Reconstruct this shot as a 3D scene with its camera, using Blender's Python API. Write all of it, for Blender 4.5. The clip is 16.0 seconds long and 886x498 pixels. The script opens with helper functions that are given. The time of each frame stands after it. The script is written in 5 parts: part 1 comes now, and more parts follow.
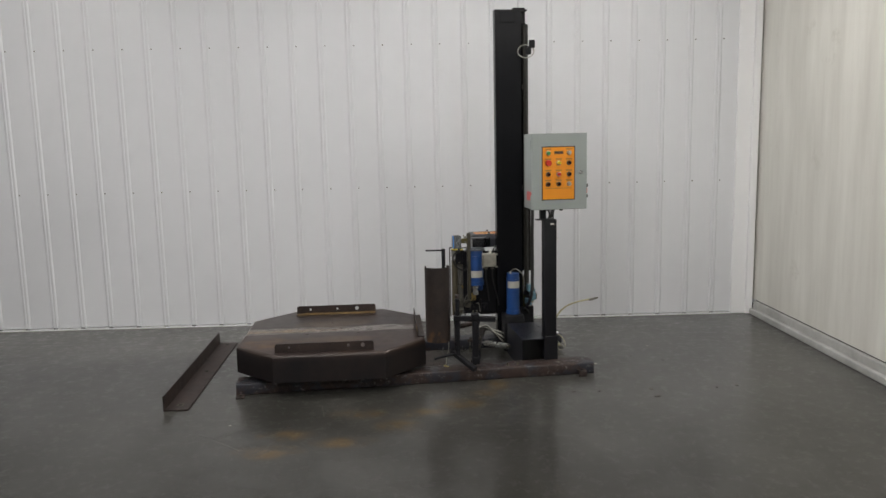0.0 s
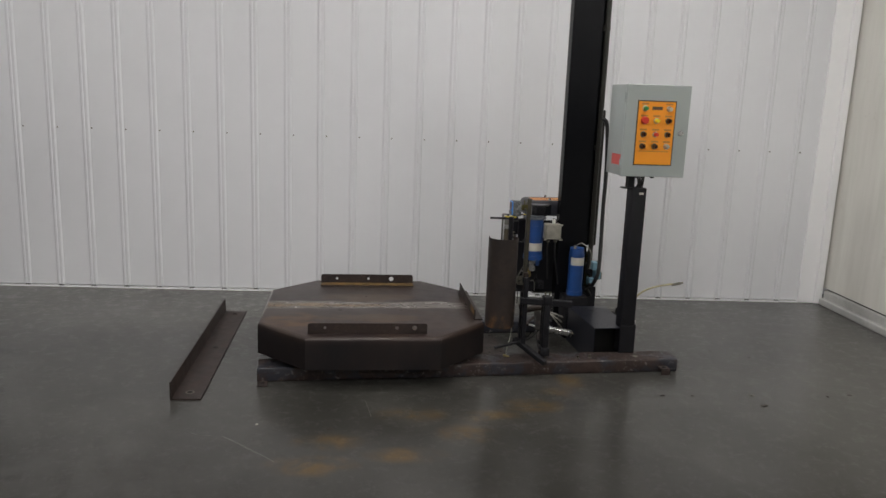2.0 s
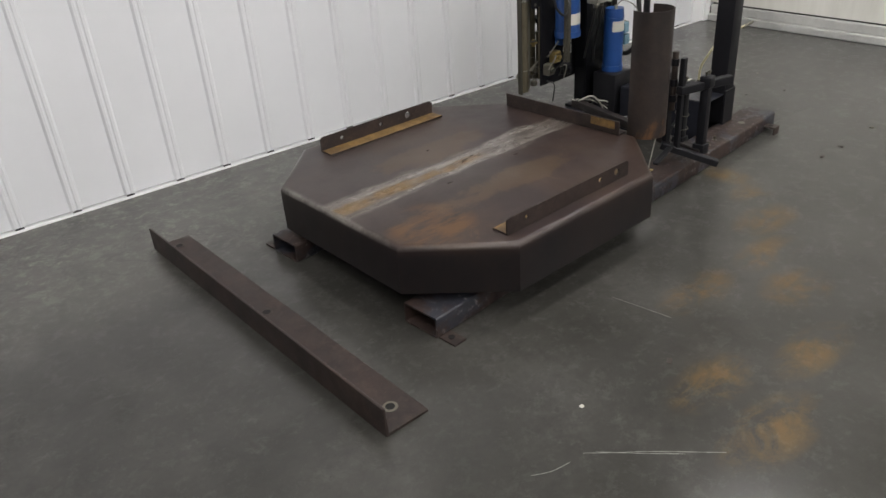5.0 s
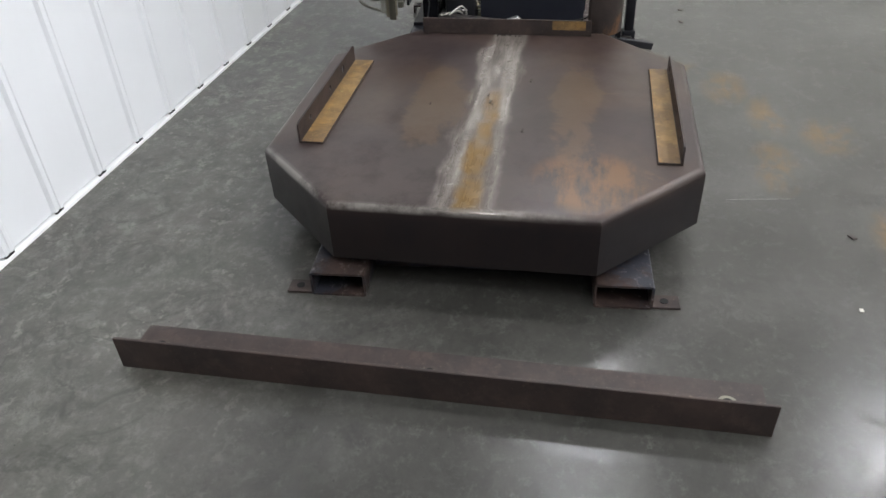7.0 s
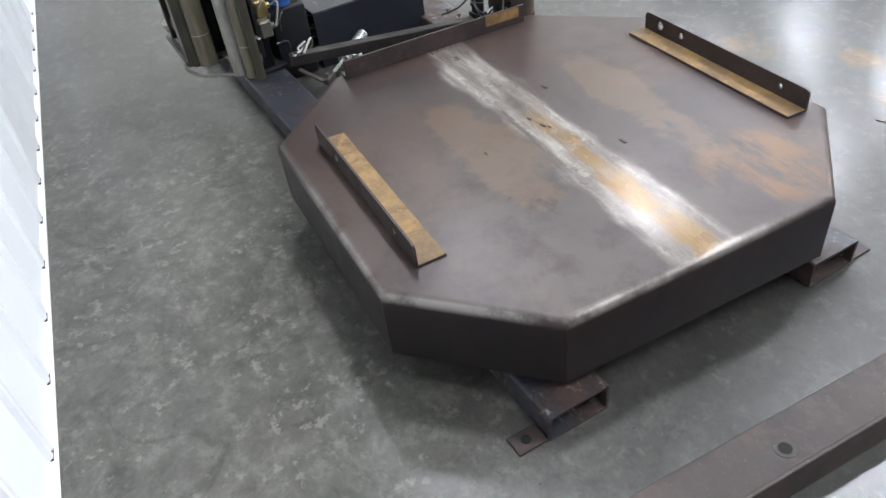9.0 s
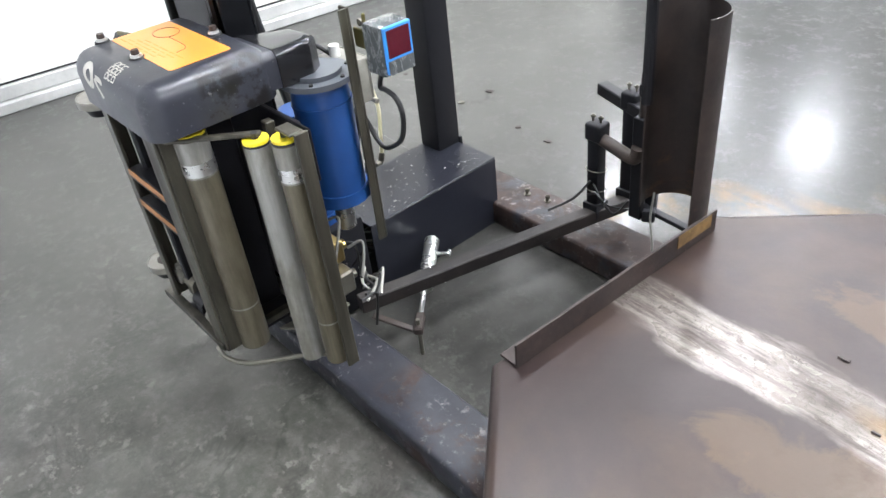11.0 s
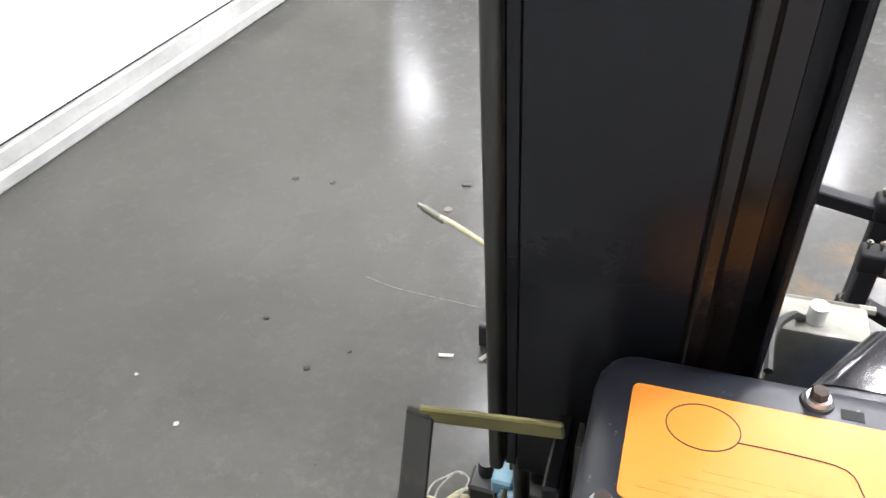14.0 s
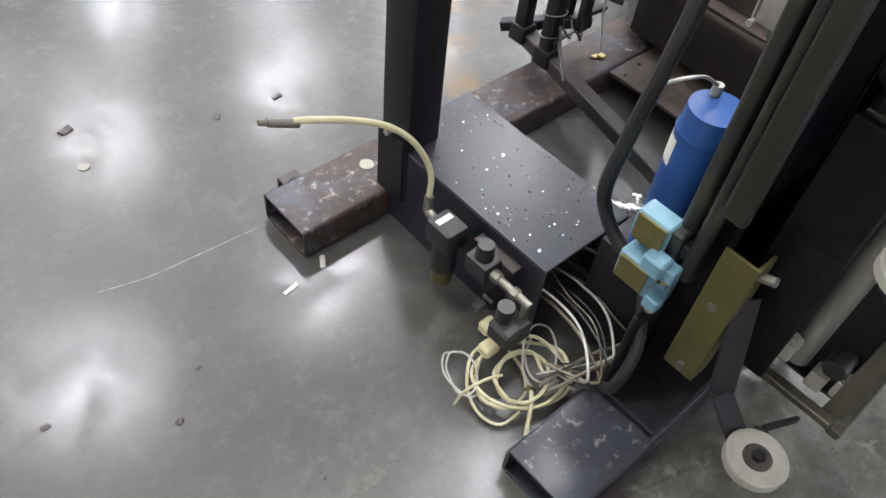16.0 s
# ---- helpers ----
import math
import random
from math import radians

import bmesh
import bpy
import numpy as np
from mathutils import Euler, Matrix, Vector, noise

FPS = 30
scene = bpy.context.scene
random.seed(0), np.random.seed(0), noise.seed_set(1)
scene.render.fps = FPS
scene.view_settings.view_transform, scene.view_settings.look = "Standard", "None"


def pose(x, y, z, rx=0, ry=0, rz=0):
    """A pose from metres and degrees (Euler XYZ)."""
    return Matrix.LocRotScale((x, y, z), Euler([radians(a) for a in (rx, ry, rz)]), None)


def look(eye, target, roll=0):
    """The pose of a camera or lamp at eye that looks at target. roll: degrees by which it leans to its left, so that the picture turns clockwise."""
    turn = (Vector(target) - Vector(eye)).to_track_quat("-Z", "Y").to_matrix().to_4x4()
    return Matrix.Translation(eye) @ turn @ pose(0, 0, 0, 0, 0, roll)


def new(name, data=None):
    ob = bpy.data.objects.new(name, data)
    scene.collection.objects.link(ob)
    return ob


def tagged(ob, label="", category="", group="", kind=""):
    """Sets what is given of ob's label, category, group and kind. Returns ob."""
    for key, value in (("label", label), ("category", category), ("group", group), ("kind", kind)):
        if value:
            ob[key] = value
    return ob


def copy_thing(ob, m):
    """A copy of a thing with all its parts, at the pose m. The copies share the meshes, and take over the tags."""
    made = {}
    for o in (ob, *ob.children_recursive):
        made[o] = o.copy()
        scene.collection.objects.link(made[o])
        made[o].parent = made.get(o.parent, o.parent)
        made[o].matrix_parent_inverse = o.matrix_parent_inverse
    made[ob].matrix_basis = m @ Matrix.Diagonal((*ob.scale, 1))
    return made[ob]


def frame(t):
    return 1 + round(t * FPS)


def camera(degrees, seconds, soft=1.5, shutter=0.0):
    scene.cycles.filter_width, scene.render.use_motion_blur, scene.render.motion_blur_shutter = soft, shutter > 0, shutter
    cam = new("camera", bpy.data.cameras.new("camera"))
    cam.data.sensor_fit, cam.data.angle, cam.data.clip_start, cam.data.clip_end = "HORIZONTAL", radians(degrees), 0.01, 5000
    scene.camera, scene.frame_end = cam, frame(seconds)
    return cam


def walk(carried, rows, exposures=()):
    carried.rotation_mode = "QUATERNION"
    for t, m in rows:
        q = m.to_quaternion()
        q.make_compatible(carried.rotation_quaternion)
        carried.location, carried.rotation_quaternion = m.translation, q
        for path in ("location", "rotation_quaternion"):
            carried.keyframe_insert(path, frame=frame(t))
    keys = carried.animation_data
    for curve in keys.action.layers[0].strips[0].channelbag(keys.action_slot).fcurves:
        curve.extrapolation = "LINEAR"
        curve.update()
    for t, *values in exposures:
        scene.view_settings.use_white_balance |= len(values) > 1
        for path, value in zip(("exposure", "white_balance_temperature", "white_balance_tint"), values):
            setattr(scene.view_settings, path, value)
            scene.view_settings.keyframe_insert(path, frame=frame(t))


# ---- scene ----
cam = camera(60.8, 16.0)
PATH = [
    (0, (0.702, -5.598, 1.711), (0.744, -3.619, 1.424), -1.2),
    (0.5, (0.709, -5.48, 1.641), (0.717, -3.491, 1.438), -0.8),
    (1, (0.54, -5.258, 1.672), (0.615, -3.268, 1.481), -0.5),
    (1.5, (0.383, -5.017, 1.65), (0.496, -3.04, 1.376), 1.7),
    (2, (0.126, -4.669, 1.617), (0.254, -2.712, 1.224), 2.2),
    (2.5, (-0.228, -4.373, 1.628), (0.039, -2.451, 1.145), 0.9),
    (3, (-0.555, -4.023, 1.581), (-0.145, -2.163, 0.972), 1.6),
    (3.5, (-0.967, -3.623, 1.549), (-0.368, -1.841, 0.868), 2.2),
    (4, (-1.332, -3.286, 1.538), (-0.553, -1.605, 0.786), 0.9),
    (4.2, (-1.434, -3.072, 1.524), (-0.637, -1.414, 0.739), -1.2),
    (6.3, (-2.305, -1.14, 1.487), (-0.881, -0.424, 0.279), -3.3),
    (6.5, (-2.316, -0.935, 1.452), (-0.853, -0.314, 0.239), -3.5),
    (7, (-2.314, -0.43, 1.429), (-0.761, -0.015, 0.238), -3.0),
    (7.5, (-2.308, -0.02, 1.443), (-0.737, 0.22, 0.228), -4.8),
    (8, (-2.148, 0.326, 1.389), (-0.625, 0.348, 0.094), -6.8),
    (8.5, (-1.923, 0.695, 1.417), (-0.445, 0.449, 0.092), -7.4),
    (9, (-1.613, 0.891, 1.431), (-0.169, 0.39, 0.142), -7.8),
    (9.5, (-1.173, 1.018, 1.486), (0.267, 0.414, 0.237), -5.5),
    (9.7, (-1.015, 1.066, 1.495), (0.406, 0.399, 0.257), -5.4),
    (11.8, (0.105, 1.062, 1.396), (1.462, 0.182, 0.22), -6.5),
    (12, (0.216, 1.088, 1.398), (1.555, 0.223, 0.19), -6.0),
    (12.5, (0.436, 1.121, 1.429), (1.677, 0.154, 0.194), -7.6),
    (13, (0.75, 1.102, 1.432), (1.907, 0.056, 0.18), -5.8),
    (13.5, (1.028, 1.134, 1.452), (1.977, -0.124, 0.221), -4.8),
    (14, (1.325, 1.15, 1.511), (2.012, -0.228, 0.235), -4.0),
    (14.5, (1.546, 1.08, 1.447), (1.875, -0.4, 0.143), -2.2),
    (15, (1.793, 1.054, 1.427), (1.735, -0.325, -0.021), -0.5),
    (15.5, (2.048, 0.951, 1.391), (1.696, -0.267, -0.156), 2.4),
    (16, (2.344, 0.894, 1.367), (1.503, -0.097, -0.153), 7.2),
]
walk(cam, [(t, look(eye, target, roll)) for t, eye, target, roll in PATH], exposures=((0.0,0.0,6700,11),(2.0,-0.1,6700,12),(4.2,0.32,6700,12),(6.3,0.88,6350,10),(7.5,1.18,6150,10),(8.5,1.45,6000,10),(9.7,1.72,5900,10),(11.8,2.02,6150,11),(13.5,1.95,6300,12),(14.5,1.85,6250,12),(16.0,1.72,6200,12)))

# ---- world, lamps and exposure ----
world = bpy.data.worlds.new("world")
scene.world = world
world.use_nodes = True
world.node_tree.nodes["Background"].inputs[0].default_value = (0.75, 0.8, 0.9, 1)
world.node_tree.nodes["Background"].inputs[1].default_value = 0.05
LAMPS = [(-3.6, -2.9), (-1.6, -2.9), (0.45, -2.9), (2.55, -2.9),
         (-4.4, -5.5), (-2.4, -5.5), (-0.45, -5.5), (1.52, -5.5), (3.5, -5.5), (5.5, -5.5),
         (-3.6, -8.1), (-1.6, -8.1), (0.47, -8.1), (2.57, -8.1), (4.53, -8.1), (6.3, -8.1),
         # this row is added to brighten the back wall and the machine
         (-2.6, -0.3), (0.3, -0.4), (2.4, -0.4)]
LAMP_Z = 4.0


# ---- materials ----
class Nodes:
    """A small builder for node materials."""

    def __init__(self, name):
        self.m = bpy.data.materials.new(name)
        self.m.use_nodes = True
        self.nt = self.m.node_tree
        self.b = self.nt.nodes["Principled BSDF"]
        self.co = self.nt.nodes.new("ShaderNodeTexCoord").outputs["Object"]

    def put(self, node, key, value):
        if hasattr(value, "links"):
            self.nt.links.new(value, node.inputs[key])
        elif isinstance(value, tuple) and len(value) == 3 and node.inputs[key].type == "RGBA":
            node.inputs[key].default_value = (*value, 1)
        else:
            node.inputs[key].default_value = value

    def set(self, key, value):
        self.put(self.b, key, value)

    def noise(self, scale, detail=6, rough=0.6, co=None, distort=0.0):
        n = self.nt.nodes.new("ShaderNodeTexNoise")
        self.put(n, "Vector", co or self.co)
        self.put(n, "Scale", scale)
        self.put(n, "Detail", detail)
        self.put(n, "Roughness", rough)
        self.put(n, "Distortion", distort)
        return n.outputs["Fac"]

    def stretch(self, sx, sy, sz, co=None):
        n = self.nt.nodes.new("ShaderNodeMapping")
        self.put(n, "Vector", co or self.co)
        n.inputs["Scale"].default_value = (sx, sy, sz)
        return n.outputs[0]

    def ramp(self, fac, *stops):
        n = self.nt.nodes.new("ShaderNodeValToRGB")
        e = n.color_ramp.elements
        while len(e) < len(stops):
            e.new(0.5)
        for el, (p, c) in zip(e, stops):
            el.position = p
            el.color = (c, c, c, 1) if isinstance(c, (int, float)) else (*c, 1)
        self.put(n, "Fac", fac)
        return n.outputs[0]

    def mix(self, fac, a, b):
        n = self.nt.nodes.new("ShaderNodeMix")
        n.data_type = "RGBA"
        self.put(n, 0, fac)
        self.put(n, 6, a)
        self.put(n, 7, b)
        return n.outputs[2]

    def math(self, op, a, b=0.0, clamp=False):
        n = self.nt.nodes.new("ShaderNodeMath")
        n.operation, n.use_clamp = op, clamp
        self.put(n, 0, a)
        self.put(n, 1, b)
        return n.outputs[0]

    def axis(self, i, co=None):
        n = self.nt.nodes.new("ShaderNodeSeparateXYZ")
        self.put(n, 0, co or self.co)
        return n.outputs[i]

    def bump(self, height, strength=0.2, dist=0.002):
        n = self.nt.nodes.new("ShaderNodeBump")
        self.put(n, "Height", height)
        self.put(n, "Strength", strength)
        self.put(n, "Distance", dist)
        self.set("Normal", n.outputs[0])

    def spot(self, x, y, rx, ry):
        """1 at a place on the ground, falling to 0 at the radii."""
        dx = self.math("DIVIDE", self.math("SUBTRACT", self.axis(0), x), rx)
        dy = self.math("DIVIDE", self.math("SUBTRACT", self.axis(1), y), ry)
        d = self.math("ADD", self.math("MULTIPLY", dx, dx), self.math("MULTIPLY", dy, dy))
        return self.math("SUBTRACT", 1.0, d, True)


def plain(name, a, b, rough=0.5, metal=0.0, scale=6.0, fine=90.0, bump=0.1, spread=0.12):
    """A surface between two colours, mottled at two scales."""
    n = Nodes(name)
    big = n.ramp(n.noise(scale), (0.3, 0.0), (0.7, 1.0))
    small = n.noise(fine, 4)
    n.set("Base Color", n.mix(n.math("ADD", n.math("MULTIPLY", big, 0.7), n.math("MULTIPLY", small, 0.3)), a, b))
    n.set("Roughness", n.math("ADD", rough - spread / 2, n.math("MULTIPLY", n.noise(scale * 3), spread)))
    n.set("Metallic", metal)
    n.bump(small, bump, 0.001)
    return n.m


def painted_steel(name, paint, rust, amount=0.42, rough=0.45, scale=7.0, along=0.0, sheen=0.3):
    """Dark paint, rubbed and rusted in patches."""
    n = Nodes(name)
    big = n.noise(scale, 9, 0.68)
    if along:
        big = n.math("SUBTRACT", big, n.math("MULTIPLY", n.math("SUBTRACT", n.axis(0), 0.55), along))
    mask = n.ramp(big, (1 - amount - 0.04, 0.0), (1 - amount + 0.06, 1.0))
    tone = n.mix(n.noise(scale * 4), tuple(c * 0.75 for c in paint), tuple(c * 1.25 for c in paint))
    rusty = n.mix(n.noise(scale * 9, 5), tuple(c * 0.6 for c in rust), tuple(c * 1.3 for c in rust))
    n.set("Base Color", n.mix(mask, tone, rusty))
    n.set("Roughness", n.math("ADD", rough, n.math("MULTIPLY", mask, 0.3)))
    n.set("Metallic", n.math("MULTIPLY", mask, 0.15))
    n.set("Specular IOR Level", sheen)
    n.bump(n.math("ADD", n.noise(140, 4), n.math("MULTIPLY", mask, -0.6)), 0.18, 0.001)
    return n.m


def floor_material():
    n = Nodes("polished_concrete")
    big = n.noise(0.5, 5, 0.6)
    mid = n.noise(2.4, 10, 0.70, distort=0.25)
    fine = n.noise(34, 7, 0.72)
    cloud = n.math("ADD", n.math("MULTIPLY", big, 0.34), n.math("ADD", n.math("MULTIPLY", mid, 0.50), n.math("MULTIPLY", fine, 0.16)))
    col = n.ramp(cloud, (0.39, (0.0255, 0.0248, 0.0218)), (0.46, (0.0360, 0.0350, 0.0312)), (0.53, (0.0470, 0.0457, 0.0410)), (0.61, (0.0690, 0.0670, 0.0612)))
    # coarse trowelled blotches along the back wall; the zone's brighter light is coloured in
    blotch = n.ramp(n.noise(11, 11, 0.80, distort=0.2), (0.40, 0.0), (0.60, 1.0))
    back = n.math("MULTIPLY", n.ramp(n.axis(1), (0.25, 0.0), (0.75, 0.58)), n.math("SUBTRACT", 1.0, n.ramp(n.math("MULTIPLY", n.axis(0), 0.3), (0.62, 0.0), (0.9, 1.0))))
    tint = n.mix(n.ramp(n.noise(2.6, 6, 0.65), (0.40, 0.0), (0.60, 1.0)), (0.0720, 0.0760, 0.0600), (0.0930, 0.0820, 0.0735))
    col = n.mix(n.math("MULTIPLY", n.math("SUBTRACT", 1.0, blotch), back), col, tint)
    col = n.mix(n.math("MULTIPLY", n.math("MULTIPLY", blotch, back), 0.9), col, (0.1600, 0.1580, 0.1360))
    wrinkle = n.math("ABSOLUTE", n.math("SUBTRACT", n.noise(3.4, 5, 0.62, distort=0.6), 0.5))
    wrinkle = n.math("MULTIPLY", n.math("MULTIPLY", n.ramp(wrinkle, (0.0, 1.0), (0.040, 0.0)), back), n.ramp(n.noise(2.1, 4), (0.36, 0.0), (0.50, 1.0)))
    col = n.mix(n.math("MULTIPLY", wrinkle, 0.95), col, (0.030, 0.029, 0.025))
    lump = n.ramp(n.noise(24, 6, 0.66), (0.55, 0.0), (0.61, 1.0))
    col = n.mix(n.math("MULTIPLY", n.math("MULTIPLY", lump, back), n.ramp(n.noise(4.2, 4), (0.44, 0.0), (0.56, 0.85))), col, (0.215, 0.210, 0.182))
    dark = n.ramp(n.noise(5.0, 11, 0.76, distort=0.3), (0.54, 0.0), (0.66, 0.5))
    col = n.mix(dark, col, (0.0180, 0.0180, 0.0165))
    crease = n.math("ABSOLUTE", n.math("SUBTRACT", n.noise(4.0, 9, 0.7, distort=0.3), 0.5))
    crease = n.ramp(crease, (0.0, 0.4), (0.016, 0.0))
    col = n.mix(n.math("MULTIPLY", crease, n.ramp(n.noise(1.4, 4), (0.42, 0.0), (0.6, 1.0))), col, (0.0225, 0.0218, 0.0203))
    pale = n.ramp(n.noise(15, 10, 0.8, distort=0.2), (0.55, 0.0), (0.70, 0.5))
    col = n.mix(pale, col, (0.1237, 0.1207, 0.1125))
    # smoother, paler concrete on the side towards the partition
    paler_side = n.ramp(n.math("MULTIPLY", n.math("ADD", n.axis(0), n.math("MULTIPLY", n.noise(1.2, 6, 0.6), 0.8)), 0.25), (0.42, 0.0), (0.68, 0.55))
    col = n.mix(paler_side, col, (0.0690, 0.0683, 0.0622))
    # front floor toned darker, its dimmer light put into the colour
    grime_or_shade = n.math("MULTIPLY", n.ramp(n.math("MULTIPLY", n.math("ADD", n.axis(1), 3.0), 0.3), (0.36, 1.0), (0.75, 0.0)), n.ramp(n.noise(2.2, 10, 0.74, distort=0.3), (0.38, 0.92), (0.60, 0.40)))
    col = n.mix(grime_or_shade, col, (0.0180, 0.0172, 0.0132))
    stain = None
    for x, y, rx, ry in STAINS:
        s = n.spot(x, y, rx, ry)
        stain = s if stain is None else n.math("MAXIMUM", stain, s)
    ragged = n.ramp(n.noise(6.0, 10, 0.78, distort=0.5, co=n.stretch(0.8, 1.5, 1.0)), (0.44, 0.0), (0.60, 1.0))
    stain = n.math("MULTIPLY", n.math("MULTIPLY", stain, ragged), 0.85)
    col = n.mix(stain, col, (0.112, 0.069, 0.022))
    speck = n.ramp(n.noise(75, 3, 0.5), (0.70, 0.0), (0.74, 0.8))
    col = n.mix(n.math("MULTIPLY", speck, n.ramp(n.noise(2.0, 4), (0.40, 0.0), (0.55, 1.0))), col, (0.012, 0.012, 0.011))
    n.set("Base Color", col)
    wear = n.ramp(n.noise(1.3, 9, 0.75), (0.38, 0.0), (0.66, 1.0))
    scuff = n.ramp(n.noise(11, 12, 0.85, distort=0.2), (0.49, 0.0), (0.57, 1.0))
    n.set("Roughness", n.math("ADD", 0.30, n.math("MULTIPLY", wear, 0.14)))
    n.set("IOR", 1.45)
    n.set("Specular IOR Level", 0.20)
    flaw = n.math("MAXIMUM", n.ramp(n.noise(1.7, 5, 0.6), (0.47, 0.0), (0.58, 1.0)), back)
    pit = n.math("MULTIPLY", flaw, n.ramp(n.noise(27, 7, 0.68), (0.56, 0.0), (0.60, 0.85)))
    n.set("Coat Weight", n.math("MULTIPLY", n.math("MULTIPLY", n.math("SUBTRACT", 1.0, n.math("MULTIPLY", scuff, 0.6)), n.math("SUBTRACT", 1.0, n.math("MAXIMUM", pit, n.math("MULTIPLY", wrinkle, 0.55)))), 0.70))
    n.set("Coat IOR", 1.38)
    n.set("Coat Roughness", n.math("ADD", 0.15, n.math("MULTIPLY", scuff, 0.16)))
    height = n.math("ADD", n.math("MULTIPLY", n.noise(4, 6), 0.5), n.math("ADD", n.math("MULTIPLY", wrinkle, -0.8), n.math("MULTIPLY", n.noise(26, 9, 0.78), 0.7)))
    n.bump(height, 0.20, 0.003)
    dent = n.ramp(n.noise(15, 8, 0.68), (0.42, 1.0), (0.47, 0.0))
    flake = n.ramp(n.noise(44, 5, 0.65, co=n.stretch(1.0, 0.6, 1.0)), (0.54, 0.0), (0.60, 1.0))
    flaws = n.math("MULTIPLY", flaw, n.math("ADD", n.math("MULTIPLY", dent, -0.12), n.math("MULTIPLY", flake, 0.22)))
    gloss = n.nt.nodes.new("ShaderNodeBump")
    n.put(gloss, "Height", n.math("ADD", n.math("ADD", flaws, n.math("MULTIPLY", wrinkle, -0.5)), n.math("MULTIPLY", n.noise(48, 8, 0.78), 0.55)))
    n.put(gloss, "Strength", 0.20)
    n.put(gloss, "Distance", 0.003)
    n.set("Coat Normal", gloss.outputs[0])
    return n.m


def table_material():
    """Bare rusty steel plate with a worn pale band across the middle, yellow in its core."""
    n = Nodes("turntable_steel")
    big = n.noise(3.0, 8, 0.65, distort=0.5)
    col = n.ramp(big, (0.32, (0.0215, 0.0142, 0.0135)), (0.5, (0.0285, 0.0185, 0.0172)), (0.66, (0.0390, 0.0258, 0.0222)))
    patch = n.ramp(n.noise(2.2, 7, 0.6, distort=0.4), (0.50, 0.0), (0.64, 0.40))
    col = n.mix(patch, col, (0.060, 0.036, 0.021))
    for x, y, rx, ry in ((-0.04, 0.17, 0.44, 0.13), (-0.02, -0.28, 0.46, 0.11)):
        worn = n.ramp(n.math("ADD", n.math("MULTIPLY", n.spot(x, y, rx, ry), 0.5), n.math("MULTIPLY", n.noise(3.6, 8, 0.70, distort=0.8), 1.3)), (0.84, 0.0), (0.96, 0.42))
        col = n.mix(worn, col, (0.098, 0.060, 0.028))
    top = n.ramp(n.axis(2), (0.295, 0.0), (0.301, 1.0))
    y = n.math("ADD", n.axis(1), n.math("MULTIPLY", n.math("SUBTRACT", n.noise(3.2, 6, 0.6), 0.5), 0.16))
    band = n.ramp(n.math("ABSOLUTE", n.math("SUBTRACT", y, 0.0)), (0.055, 1.0), (0.085, 0.0))
    streak = n.noise(14, 8, 0.7, co=n.stretch(0.35, 3.0, 1.0))
    pale = n.ramp(streak, (0.36, (0.0612, 0.0476, 0.0394)), (0.52, (0.1632, 0.1428, 0.1258)), (0.7, (0.2992, 0.2754, 0.2448)))
    band_mask = n.math("MULTIPLY", n.math("MULTIPLY", band, top), n.ramp(streak, (0.28, 0.25), (0.5, 1.0)))
    col = n.mix(band_mask, col, pale)
    crack = n.math("ABSOLUTE", n.math("SUBTRACT", n.noise(16, 7, 0.75, distort=0.4), 0.5))
    col = n.mix(n.math("MULTIPLY", n.ramp(crack, (0.0, 0.75), (0.012, 0.0)), n.math("MULTIPLY", band, top)), col, (0.030, 0.022, 0.018))
    left = n.ramp(n.axis(0), (0.0, 1.0), (0.12, 0.0))
    core = n.ramp(n.math("ABSOLUTE", n.math("ADD", y, 0.008)), (0.016, 1.0), (0.034, 0.0))
    core = n.math("MULTIPLY", n.math("MULTIPLY", core, top), n.math("MULTIPLY", left, n.ramp(n.noise(9, 6), (0.35, 0.3), (0.55, 0.95))))
    col = n.mix(core, col, (0.1428, 0.0802, 0.0177))
    corner = n.math("MULTIPLY", n.ramp(n.spot(-0.48, -0.34, 0.18, 0.19), (0.0, 0.0), (0.6, 1.0)), n.ramp(n.noise(7, 8, 0.7, co=n.stretch(0.5, 1.6, 1.0)), (0.44, 0.0), (0.58, 0.7)))
    col = n.mix(n.math("MULTIPLY", corner, top), col, (0.118, 0.058, 0.017))
    # shade on the upright sides put into the colour, blotched
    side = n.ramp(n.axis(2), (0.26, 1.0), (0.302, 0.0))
    flank_shade = n.mix(n.ramp(n.noise(5.5, 9, 0.72, co=n.stretch(1.0, 1.0, 0.5)), (0.38, 0.0), (0.62, 1.0)), (0.0056, 0.0055, 0.0068), (0.0135, 0.0100, 0.0096))
    col = n.mix(n.math("MULTIPLY", side, 0.9), col, flank_shade)
    # rubbed rim; the glint along its west and north edges is painted in
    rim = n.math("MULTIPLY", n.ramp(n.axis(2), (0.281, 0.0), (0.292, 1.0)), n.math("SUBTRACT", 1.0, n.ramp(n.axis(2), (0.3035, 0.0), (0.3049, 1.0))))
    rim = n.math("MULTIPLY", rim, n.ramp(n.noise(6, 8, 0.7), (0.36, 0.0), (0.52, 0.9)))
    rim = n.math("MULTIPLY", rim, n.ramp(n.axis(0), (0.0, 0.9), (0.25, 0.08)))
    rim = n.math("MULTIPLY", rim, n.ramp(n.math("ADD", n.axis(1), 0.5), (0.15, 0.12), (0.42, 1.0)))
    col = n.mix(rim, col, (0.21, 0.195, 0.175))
    n.set("Base Color", col)
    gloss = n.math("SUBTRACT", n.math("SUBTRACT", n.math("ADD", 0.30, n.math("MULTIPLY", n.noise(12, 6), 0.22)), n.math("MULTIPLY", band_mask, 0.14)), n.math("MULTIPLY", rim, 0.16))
    n.set("Roughness", gloss)
